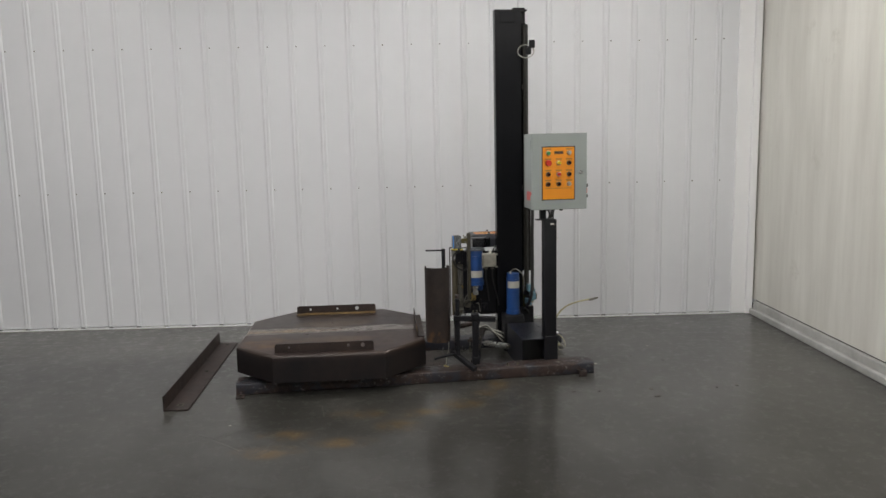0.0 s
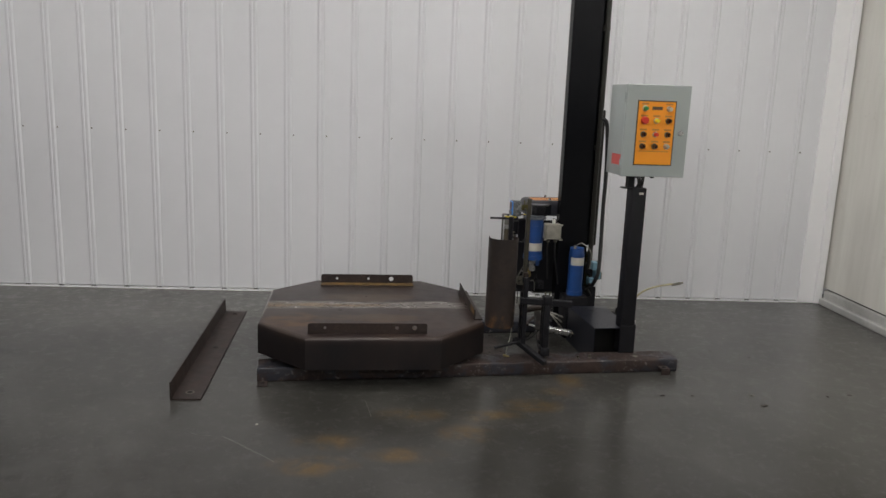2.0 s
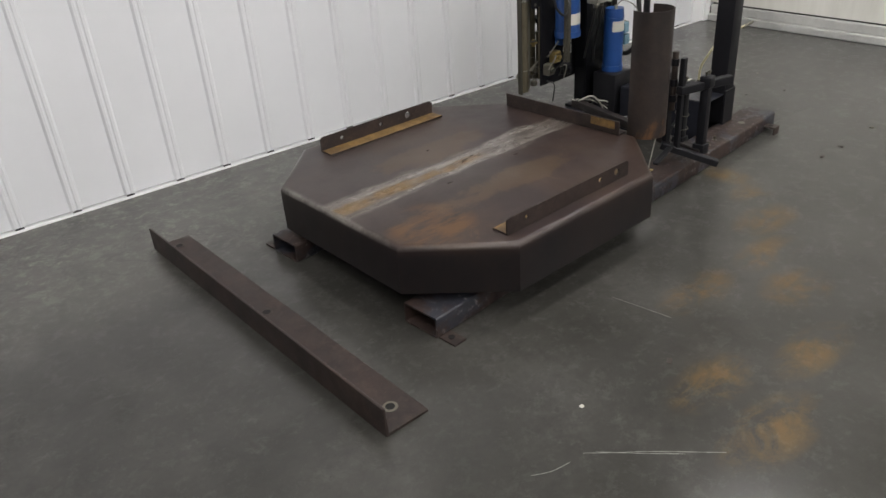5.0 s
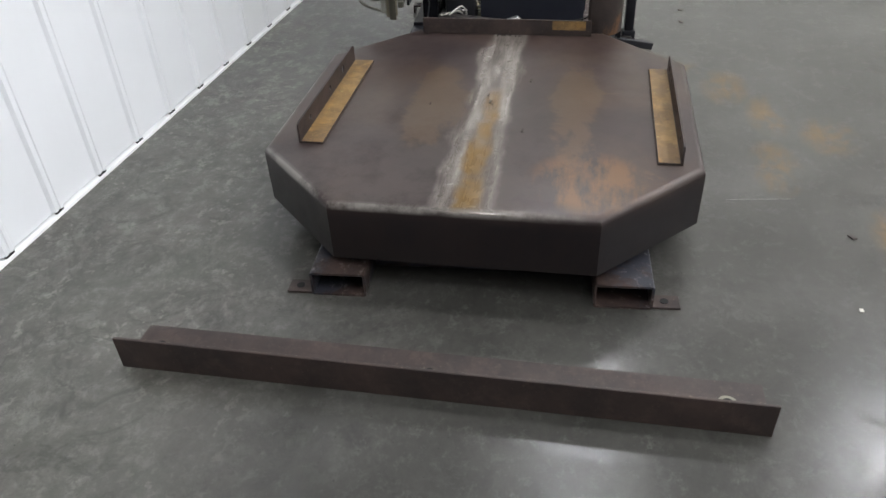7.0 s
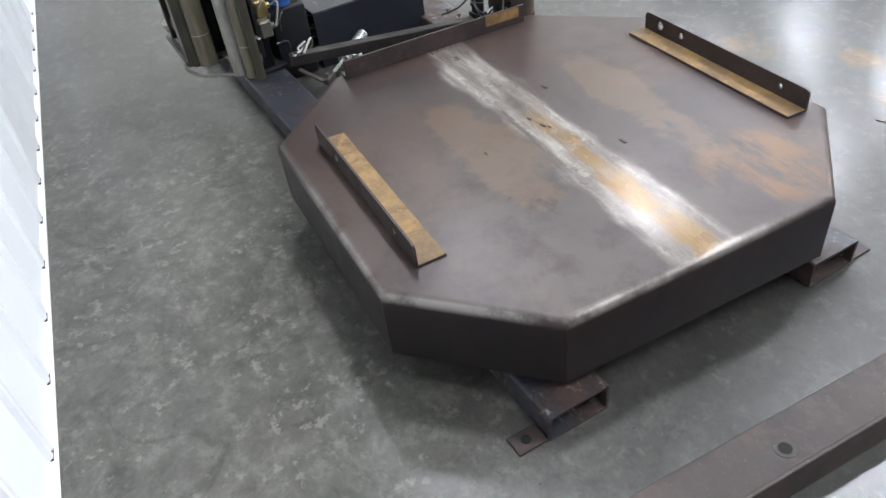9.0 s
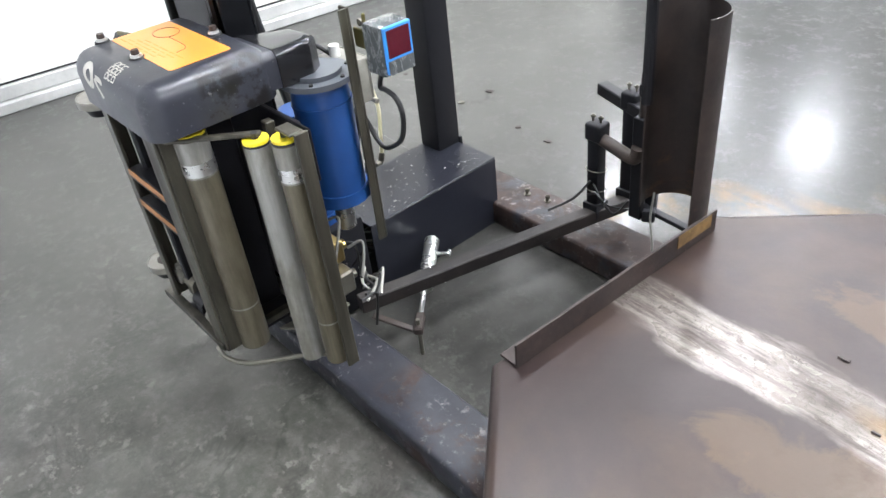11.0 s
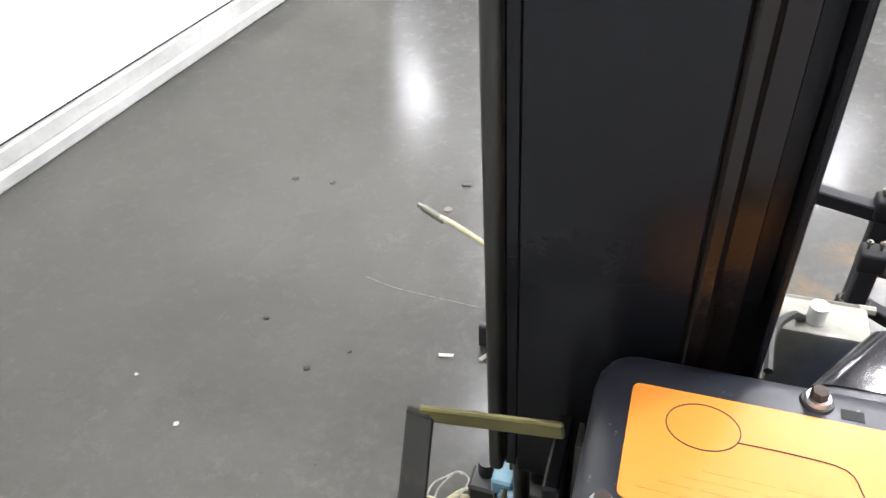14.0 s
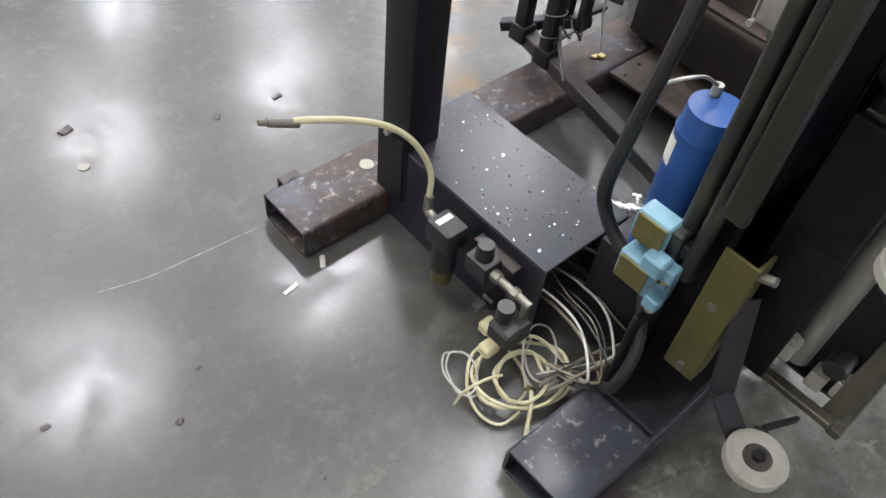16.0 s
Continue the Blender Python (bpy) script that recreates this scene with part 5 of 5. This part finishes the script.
    # sensor on its bar
    bm = bmesh.new()
    box(bm, 1.060, 1.088, 0.278, 0.284, 0.42, 0.965, 0.001)
    box(bm, 1.060, 1.065, 0.284, 0.302, 0.42, 0.965, 0.001)
    sb = part("sensor_bar", bm, DIRTY_ZINC, wrapper, "zinc strut channel")
    cubes("sensor_bracket", OLIVE_ZINC, sb, (0.995, 1.062, 0.270, 0.276, 0.885, 0.925), (1.030, 1.036, 0.262, 0.270, 0.925, 0.955), bevel=0.002)
    for z in (0.895, 0.935):
        bm = bmesh.new()
        rod(bm, (1.045, 0.270, z), (1.045, 0.258, z), 0.008, 6)
        part("bracket_bolt", bm, GALV, sb)
    bm = bmesh.new()
    box(bm, 0.945, 1.005, 0.222, 0.296, 0.850, 0.952, 0.008, 2)
    sensor = part("photo_sensor", bm, CLEAR_WRAP, wrapper, "photoelectric sensor in cloudy plastic with a blue face")
    cubes("sensor_face", SENSOR_BLUE, sensor, (0.9385, 0.946, 0.226, 0.292, 0.858, 0.950), bevel=0.002)
    cubes("sensor_lens", DARK_RED, sensor, (0.9365, 0.939, 0.232, 0.287, 0.890, 0.944), bevel=0.0008)
    cubes("sensor_foot", CLEAR_WRAP, sensor, (0.9362, 0.939, 0.228, 0.290, 0.857, 0.885), bevel=0.0008)
    bm = bmesh.new()
    sweep(bm, [(0.985, 0.275, 0.852), (0.997, 0.275, 0.826), (0.998, 0.275, 0.812), (0.980, 0.275, 0.812), (0.955, 0.274, 0.803), (0.942, 0.272, 0.772), (0.950, 0.270, 0.727), (0.973, 0.268, 0.694), (1.020, 0.268, 0.666), (1.046, 0.270, 0.675), (1.062, 0.274, 0.706), (1.072, 0.290, 0.760)], 0.0055, 8)
    part("sensor_cable", bm, RUBBER, wrapper, "looped black sensor cable")
    # clutter behind the rollers
    rng = random.Random(7)
    for i in range(8):
        bm = bmesh.new()
        a = Vector((rng.uniform(1.03, 1.2), rng.uniform(0.37, 0.42), rng.uniform(0.3, 0.5)))
        b = a + Vector((rng.uniform(-0.06, 0.1), rng.uniform(-0.04, 0.04), rng.uniform(-0.12, 0.05)))
        sweep(bm, [a, (a + b) / 2 + Vector((0, -0.03, 0.04)), b], 0.0035, 6)
        part("tubing", bm, (ROLLER, RUBBER, RUBBER)[i % 3], wrapper)
    for x, y, z, m in ((1.12, 0.40, 0.42, BRASS), (1.18, 0.41, 0.50, BLUE), (1.08, 0.41, 0.36, GALV), (1.22, 0.405, 0.33, BLACK)):
        bm = bmesh.new()
        box(bm, x - 0.025, x + 0.025, y - 0.02, y + 0.025, z - 0.03, z + 0.03, 0.005)
        rod(bm, (x, y - 0.035, z), (x, y, z), 0.012, 10)
        part("fitting", bm, m, wrapper)


def build_cutter_arm():
    """The swinging arm with its uprights, clamps and the curved rusty plate."""
    bm = bmesh.new()
    bar(bm, (1.185, 0.32, 0.165), (0.955, -0.56, 0.150), 0.042, 0.042, 0.003)
    arm = part("film_arm", bm, ARM_STEEL, wrapper, "rusty square tube arm across the base")
    bm = bmesh.new()
    bar(bm, (0.82, -0.43, 0.205), (0.951, -0.645, 0.125), 0.036, 0.030, 0.003)
    part("foot_bar", bm, BLACK, arm)
    for x, y, z in ((1.000, -0.425, 0.425), (0.972, -0.545, 0.480)):
        bm = bmesh.new()
        box(bm, x - 0.020, x + 0.020, y - 0.020, y + 0.020, 0.168, z, 0.007, 2)
        part("clamp_post", bm, BLACK, arm)
        bm = bmesh.new()
        box(bm, x - 0.027, x + 0.027, y - 0.026, y + 0.026, z - 0.030, z + 0.024, 0.009, 3)
        part("clamp", bm, BLACK, arm)
        bm = bmesh.new()
        box(bm, x - 0.027, x + 0.027, y - 0.028, y + 0.028, 0.140, 0.192, 0.005, 2)
        part("post_socket", bm, BLACK, arm)
        bm = bmesh.new()
        for dx in (-0.012, 0.014):
            rod(bm, (x + dx, y, z + 0.022), (x + dx, y, z + 0.045), 0.0038, 8)
            rod(bm, (x + dx, y, z + 0.036), (x + dx, y, z + 0.042), 0.0075, 6)
        part("clamp_bolt", bm, GALV, arm)
    bm = bmesh.new()
    bar(bm, (1.11, -0.585, 0.462), (0.83, -0.49, 0.462), 0.036, 0.036, 0.003)
    part("cross_tube", bm, BLACK, arm)
    bm = bmesh.new()
    sweep(bm, [(1.010, -0.425, 0.405), (0.95, -0.421, 0.396), (0.885, -0.417, 0.383), (0.862, -0.415, 0.388), (0.856, -0.415, 0.42)], 0.0185, 12, 5)
    part("cross_tube", bm, RUST_PIPE, arm, "bent rusty round tube")
    bm = bmesh.new()
    rod(bm, (0.862, -0.445, 0.36), (0.862, -0.445, 0.62), 0.014, 14)
    part("hinge_pin", bm, RUST_PIPE, arm)
    for z in (0.40, 0.47, 0.56):
        bm = bmesh.new()
        rod(bm, (0.862, -0.445, z), (0.862, -0.445, z + 0.03), 0.0175, 14)
        part("hinge_collar", bm, BLACK, arm)
    bm = bmesh.new()
    bar(bm, (0.866, -0.468, 0.205), (0.685, -0.487, 0.172), 0.024, 0.014, 0.002)
    part("foot_bar", bm, BLACK, arm)
    bm = bmesh.new()
    box(bm, 0.842, 0.868, -0.50, -0.478, 0.19, 0.60, 0.002)
    box(bm, 0.842, 0.880, -0.440, -0.420, 0.19, 0.50, 0.002)
    part("plate_post", bm, BLACK, arm)
    bm = bmesh.new()
    n, cx, cy, r, t = 18, 0.728, -0.40, 0.088, 0.004
    rim = []
    for k in range(n + 1):
        a = radians(150 + 240 * k / n)
        rim.append((math.cos(a), math.sin(a)))
    for k in range(n):
        (c0, s0), (c1, s1) = rim[k], rim[k + 1]
        quad = [(cx + r * c0, cy + r * s0), (cx + r * c1, cy + r * s1), (cx + (r - t) * c1, cy + (r - t) * s1), (cx + (r - t) * c0, cy + (r - t) * s0)]
        lo = [bm.verts.new((*q, 0.285)) for q in quad]
        hi = [bm.verts.new((*q, 0.822)) for q in quad]
        for i in range(4):
            j = (i + 1) % 4
            if (i == 1 and k < n - 1) or (i == 3 and k > 0):
                continue
            bm.faces.new((lo[i], lo[j], hi[j], hi[i]))
        bm.faces.new(lo[::-1])
        bm.faces.new(hi)
    bmesh.ops.remove_doubles(bm, verts=bm.verts, dist=1e-5)
    part("curved_plate", bm, guard_material(), arm, "rusty curved sheet steel guard")
    bm = bmesh.new()
    rod(bm, (0.785, -0.335, 0.60), (0.785, -0.335, 0.935), 0.014, 10)
    part("guard_rod", bm, BLACK, arm)
    bm = bmesh.new()
    rod(bm, (0.660, -0.318, 0.925), (0.790, -0.336, 0.925), 0.006, 8)
    part("guard_wire", bm, BLACK, arm)
    bm = bmesh.new()
    sweep(bm, [(1.01, -0.40, 0.22), (0.96, -0.38, 0.25), (0.91, -0.39, 0.20), (0.88, -0.42, 0.24)], 0.0035, 6)
    sweep(bm, [(1.075, -0.30, 0.19), (1.03, -0.36, 0.22), (1.0, -0.40, 0.27)], 0.004, 6)
    sweep(bm, [(0.99, -0.40, 0.265), (0.95, -0.40, 0.215), (0.90, -0.43, 0.20), (0.86, -0.47, 0.205)], 0.0032, 6)
    part("arm_wire", bm, RUBBER, arm)
    for z in (0.235, 0.30):
        bm = bmesh.new()
        sweep(bm, [(1.0 + 0.031 * math.cos(k * math.pi / 4), -0.425 + 0.031 * math.sin(k * math.pi / 4), z + 0.006 * math.sin(k * math.pi / 4)) for k in range(9)], 0.0018, 5, 2)
        part("wire_tie", bm, GALV, arm)
    bm = bmesh.new()
    sweep(bm, [(0.80, -0.42, 0.30), (0.80, -0.41, 0.22), (0.785, -0.405, 0.15), (0.78, -0.40, 0.10)], 0.003, 5)
    part("tag_string", bm, TUBE_CLEAR, arm)
    bm = bmesh.new()
    box(bm, 0.765, 0.785, -0.405, -0.385, 0.083, 0.094, 0.002)
    box(bm, 0.778, 0.800, -0.415, -0.400, 0.083, 0.090, 0.002)
    part("tag_clip", bm, TAG_YELLOW, arm)


def build_air_parts():
    # air cylinder lying under the arm
    def along(f, lift=0.0):
        return Vector((1.317 - 0.262 * f, -0.044 + 0.282 * f, 0.107 - 0.012 * f + lift))
    bm = bmesh.new()
    rod(bm, along(0.03), along(0.52), 0.0215, 24)
    c = part("air_cylinder", bm, STEEL, wrapper, "polished steel air cylinder")
    for f in (0.0, 0.49):
        bm = bmesh.new()
        rod(bm, along(f), along(f + 0.07), 0.0228, 24)
        part("cylinder_cap", bm, STEEL, c)
    bm = bmesh.new()
    rod(bm, along(-0.05), along(0.01), 0.009, 12)
    part("end_nut", bm, GALV, c)
    bm = bmesh.new()
    rod(bm, along(0.56), along(0.88), 0.007, 12)
    part("piston_rod", bm, STEEL, c)
    bm = bmesh.new()
    bar(bm, along(0.84), along(1.02), 0.026, 0.024, 0.004)
    part("clevis", bm, RUST_PIPE, c)
    bm = bmesh.new()
    rod(bm, along(0.97, -0.095), along(0.97, 0.028), 0.006, 8)
    part("clevis_pin", bm, GALV, c)
    bm = bmesh.new()
    bar(bm, along(0.96, -0.018), (1.165, 0.30, 0.125), 0.020, 0.008, 0.002)
    part("swing_lever", bm, RUST_PIPE, c)
    for f in (0.16, 0.46):
        bm = bmesh.new()
        q = along(f)
        rod(bm, q + Vector((-0.012, -0.012, 0.0)), q + Vector((-0.042, -0.038, 0.0)), 0.0055, 10)
        rod(bm, q + Vector((-0.046, -0.030, 0.0)), q + Vector((-0.034, -0.048, 0.0)), 0.0065, 10)
        part("elbow", bm, STEEL, c)
    rng = random.Random(31)
    for k in range(5):
        bm = bmesh.new()
        sweep(bm, [(1.17 + rng.uniform(-0.02, 0.02), 0.27 + 0.01 * k, 0.19), (1.20, 0.22 + 0.012 * k, 0.215 - 0.012 * k), (1.25, 0.20 + 0.015 * k, 0.17), (1.31, 0.21, 0.10 + 0.015 * k), (1.350, 0.21, 0.06 + 0.02 * k)], 0.0042, 6)
        part("air_tube", bm, RUBBER if k % 2 else TUBE_CLEAR, c)
    # filter, regulator and hose on the housing
    bm = bmesh.new()
    box(bm, 1.640, 1.700, -0.115, -0.045, 0.175, 0.235, 0.008, 2)
    rod(bm, (1.670, -0.080, 0.10), (1.670, -0.080, 0.176), 0.028, 18)
    fr = part("air_filter", bm, RUBBER, wrapper, "black compressed air filter with a dirty bowl")
    bm = bmesh.new()
    rod(bm, (1.670, -0.080, 0.055), (1.670, -0.080, 0.10), 0.024, 18)
    part("filter_bowl", bm, OLIVE_ZINC, fr)
    cubes("filter_label", PAPER, fr, (1.650, 1.690, -0.098, -0.084, 0.2352, 0.2362), bevel=0)
    bm = bmesh.new()
    box(bm, 1.640, 1.690, -0.005, 0.055, 0.175, 0.225, 0.006, 2)
    rod(bm, (1.665, 0.025, 0.225), (1.665, 0.025, 0.262), 0.020, 18, 0.017)
    part("regulator", bm, RUBBER, fr)
    cubes("regulator_bracket", RUST, fr, (1.613, 1.640, -0.03, 0.085, 0.205, 0.211), bevel=0.001)
    bm = bmesh.new()
    rod(bm, (1.665, 0.06, 0.20), (1.665, 0.16, 0.20), 0.009, 12)
    rod(bm, (1.665, 0.15, 0.20), (1.665, 0.15, 0.15), 0.009, 12)
    rod(bm, (1.665, 0.05, 0.20), (1.665, 0.075, 0.20), 0.013, 6)
    rod(bm, (1.665, 0.11, 0.20), (1.665, 0.125, 0.20), 0.013, 6)
    part("pipe_fitting", bm, GALV, fr)
    bm = bmesh.new()
    rod(bm, (1.668, -0.115, 0.205), (1.668, -0.145, 0.215), 0.011, 12)
    rod(bm, (1.668, -0.145, 0.215), (1.662, -0.150, 0.25), 0.010, 12)
    part("hose_elbow", bm, GALV, fr)
    bm = bmesh.new()
    sweep(bm, [(1.662, -0.150, 0.245), (1.660, -0.155, 0.315), (1.685, -0.180, 0.385), (1.735, -0.200, 0.438), (1.80, -0.222, 0.470), (1.87, -0.245, 0.490), (1.905, -0.255, 0.497)], 0.0064, 10)
    hose = part("air_hose", bm, HOSE_CREAM, fr, "stiff cream air hose")
    bm = bmesh.new()
    rod(bm, (1.895, -0.252, 0.490), (1.948, -0.268, 0.506), 0.0085, 14)
    rod(bm, (1.948, -0.268, 0.506), (1.962, -0.2722, 0.5103), 0.0055, 10)
    part("hose_coupling", bm, GALV, fr)
    bm = bmesh.new()
    box(bm, 1.66, 1.73, 0.115, 0.175, 0.115, 0.160, 0.006)
    rod(bm, (1.70, 0.13, 0.16), (1.70, 0.13, 0.20), 0.018, 14)
    part("solenoid", bm, RUBBER, fr)
    cubes("connector", HOSE_CREAM, fr, (1.675, 1.712, 0.078, 0.108, 0.072, 0.100), (1.698, 1.738, 0.108, 0.140, 0.052, 0.078), bevel=0.005)
    def coil(cx, cy, ra, rb, turn, z, turns, drift, material, r, seed):
        """A loose coil of tubing, uneven from turn to turn."""
        rng = random.Random(seed)
        bm = bmesh.new()
        ct, st = math.cos(turn), math.sin(turn)
        pts = []
        for k in range(int(turns * 10) + 1):
            a = k * 2 * math.pi / 10 + seed
            g = 1 + drift * (k / (turns * 10) - 0.5) + rng.uniform(-0.05, 0.05)
            u, v = ra * g * math.cos(a), rb * g * math.sin(a)
            lift = z + 0.012 * math.sin(a * 1.5 + seed) + rng.uniform(-0.006, 0.006)
            pts.append((cx + u * ct - v * st, cy + u * st + v * ct, max(lift, r + 0.002)))
        sweep(bm, pts, r, 7, 4)
        part("coiled_tube", bm, material, fr)

    coil(1.690, 0.200, 0.102, 0.080, -0.40, 0.040, 2.3, 0.10, HOSE_CREAM, 0.0040, 1)
    coil(1.706, 0.212, 0.060, 0.052, 0.30, 0.055, 1.7, 0.25, HOSE_CREAM, 0.0038, 2)
    coil(1.735, 0.175, 0.085, 0.060, 0.90, 0.030, 1.3, 0.30, HOSE_CREAM, 0.0034, 5)
    coil(1.790, 0.120, 0.055, 0.030, 1.20, 0.040, 1.6, 0.40, TUBE_CLEAR, 0.0023, 3)
    coil(1.640, 0.200, 0.075, 0.035, 0.70, 0.060, 1.4, 0.30, TUBE_CLEAR, 0.0024, 4)
    bm = bmesh.new()
    sweep(bm, [(1.722, 0.236, 0.052), (1.716, 0.244, 0.064), (1.708, 0.250, 0.052), (1.714, 0.244, 0.044)], 0.004, 6)
    part("cable_tie", bm, OLIVE_ZINC, fr)
    bm = bmesh.new()
    box(bm, 1.628, 1.672, 0.040, 0.075, 0.090, 0.125, 0.006)
    rod(bm, (1.672, 0.055, 0.105), (1.695, 0.050, 0.100), 0.012, 10)
    part("plug", bm, RUBBER, fr)
    rng = random.Random(21)
    for k in range(13):
        bm = bmesh.new()
        x = 1.375 + 0.017 * k
        lift = rng.uniform(0.0, 0.06)
        sweep(bm, [(x, 0.045, 0.08 + rng.uniform(0, 0.10)), (x + 0.015, 0.16, 0.12 + lift), (x + 0.03, 0.25, 0.12 + lift), (x + 0.06 + rng.uniform(-0.02, 0.03), 0.325, 0.10 + lift), (1.60 + rng.uniform(-0.03, 0.05), 0.30 + rng.uniform(-0.03, 0.02), 0.07 + rng.uniform(0, 0.05)), (1.66 + rng.uniform(-0.02, 0.05), 0.25 + rng.uniform(-0.03, 0.02), 0.05 + rng.uniform(0, 0.05))], rng.choice((0.0022, 0.0028, 0.0036)), 6)
        part("wire", bm, (RUBBER, ROLLER_DIRTY, TUBE_CLEAR, RUBBER, ROLLER_DIRTY)[k % 5], fr)
    bm = bmesh.new()
    sweep(bm, [(1.53, 0.29, 0.33), (1.60, 0.36, 0.24), (1.63, 0.36, 0.13), (1.60, 0.31, 0.075)], 0.012, 8)
    part("black_conduit", bm, RUBBER, fr)
    bm = bmesh.new()
    sweep(bm, [(1.708, 0.240, 0.055), (1.735, 0.268, 0.045), (1.777, 0.300, 0.020)], 0.0045, 6)
    sweep(bm, [(1.76, 0.20, 0.10), (1.80, 0.19, 0.11), (1.83, 0.17, 0.07), (1.84, 0.16, 0.02)], 0.003, 6)
    part("loose_end", bm, HOSE_CREAM, fr)


build_base()
build_turntable()
build_housing()
build_post()
build_control_box()
build_mast()
build_lower_motor()
build_valves()
build_carriage()
build_cutter_arm()
build_air_parts()


# ---- the loose ramp angle and small litter ----
def build_loose_angle():
    thing = tagged(new("angle_iron"), "long rusty steel angle iron lying on the floor", "angle iron")
    thing.matrix_basis = pose(-1.035, -0.855, 0, 0, 0, 2.85)
    bm = bmesh.new()
    t, w, h, ln = 0.009, 0.160, 0.103, 1.655
    prof = [(0, 0), (w, 0), (w, t), (t, t), (t, h), (0, h)]
    lo = [bm.verts.new((x, 0, z)) for x, z in prof]
    hi = [bm.verts.new((x, ln, z)) for x, z in prof]
    for i in range(6):
        j = (i + 1) % 6
        bm.faces.new((lo[i], lo[j], hi[j], hi[i]))
    bm.faces.new(lo[::-1])
    bm.faces.new(hi)
    bmesh.ops.bevel(bm, geom=[e for e in bm.edges], offset=0.0018, segments=1, profile=0.5, affect="EDGES")
    part("angle", bm, RUST, thing)
    for y in (0.09, 0.83, 1.585):
        bm = bmesh.new()
        rod(bm, (0.085, y, t - 0.001), (0.085, y, t + 0.0012), 0.024, 20)
        part("worn_ring", bm, GALV if y < 0.5 else RUST_PIPE, thing)
        bm = bmesh.new()
        rod(bm, (0.085, y, t), (0.085, y, t + 0.0018), 0.015, 18)
        part("bolt_hole_disc", bm, HOLE_SHADE, thing)


build_loose_angle()


def litter(name, label, x, y, size, material, turn=0.0, flat=0.35, long=1.0):
    bm = bmesh.new()
    box(bm, -size * long, size * long, -size, size, 0.0, size * flat * 2, size * 0.2)
    rng = random.Random(int(1000 * (x + 7 * y)))
    for v in bm.verts:
        v.co.x += rng.uniform(-0.3, 0.3) * size
        v.co.y += rng.uniform(-0.3, 0.3) * size
    ob = part(name, bm, material)
    ob.matrix_basis = pose(x, y, 0.0003, 0, 0, turn)
    return tagged(ob, label, name.replace("_", " "), "litter on the floor")


for x, y, s, turn, ln in ((2.203, -0.829, 0.011, 20, 1.6), (1.848, -0.694, 0.009, 60, 1.2), (1.67, -0.694, 0.008, 10, 1.8), (2.278, 0.10, 0.006, 40, 1.3), (2.80, -0.66, 0.008, 10, 1.4), (2.655, -0.681, 0.008, 70, 1.2), (-0.172, -1.18, 0.007, 30, 2.0), (2.200, 0.006, 0.004, 50, 1.2), (2.491, -0.022, 0.006, 15, 1.4)):
    litter("debris_flake", "small dark flake of debris on the concrete", x, y, s, RUST_PIPE, turn, 0.25, ln)
for x, y, s, turn, ln in ((1.948, -0.075, 0.005, 15, 4.0), (1.850, -0.107, 0.006, 65, 3.0), (2.70, 0.287, 0.004, 0, 1.2), (2.49, 0.38, 0.005, 30, 1.2), (-0.53, -1.14, 0.005, 0, 1.2)):
    litter("plastic_scrap", "small pale scrap of plastic on the concrete", x, y, s, PAPER, turn, 0.4, ln)
bm = bmesh.new()
rod(bm, (0, 0, 0), (0, 0, 0.003), 0.014, 16)
ob = part("washer", bm, GALV)
ob.location = (2.205, -0.675, 0.0003)
tagged(ob, "loose steel washer lying on the concrete", "washer", "litter on the floor")

# pale scratches in the floor
for pts in (((-0.669, -1.27), (-0.60, -1.33), (-0.527, -1.391), (-0.386, -1.525)), ((-0.64, -1.29), (-0.56, -1.37), (-0.47, -1.455)), ((-0.83, -1.235), (-0.78, -1.26), (-0.72, -1.27)), ((-0.012, -0.814), (0.008, -0.92), (0.03, -1.04)), ((1.932, -0.279), (2.02, -0.275), (2.10, -0.271), (2.20, -0.268), (2.305, -0.282))):
    bm = bmesh.new()
    line = smooth_path([(x, y, 0.0) for x, y in pts], 8)
    for i, (a, b) in enumerate(zip(line, line[1:])):
        d = (b - a).normalized().orthogonal()
        d = Vector((-(b - a).y, (b - a).x, 0)).normalized() * (0.0011 if i % 3 else 0.0005)
        q = [bm.verts.new(p) for p in (a - d, b - d, b + d, a + d)]
        r = [bm.verts.new(v.co + Vector((0, 0, 0.0006))) for v in q]
        bm.faces.new(r)
        for k in range(4):
            bm.faces.new((q[k], q[(k + 1) % 4], r[(k + 1) % 4], r[k]))
    part("floor_scratch", bm, SCRATCH, bpy.data.objects["floor"], "pale scratch", smooth=0)
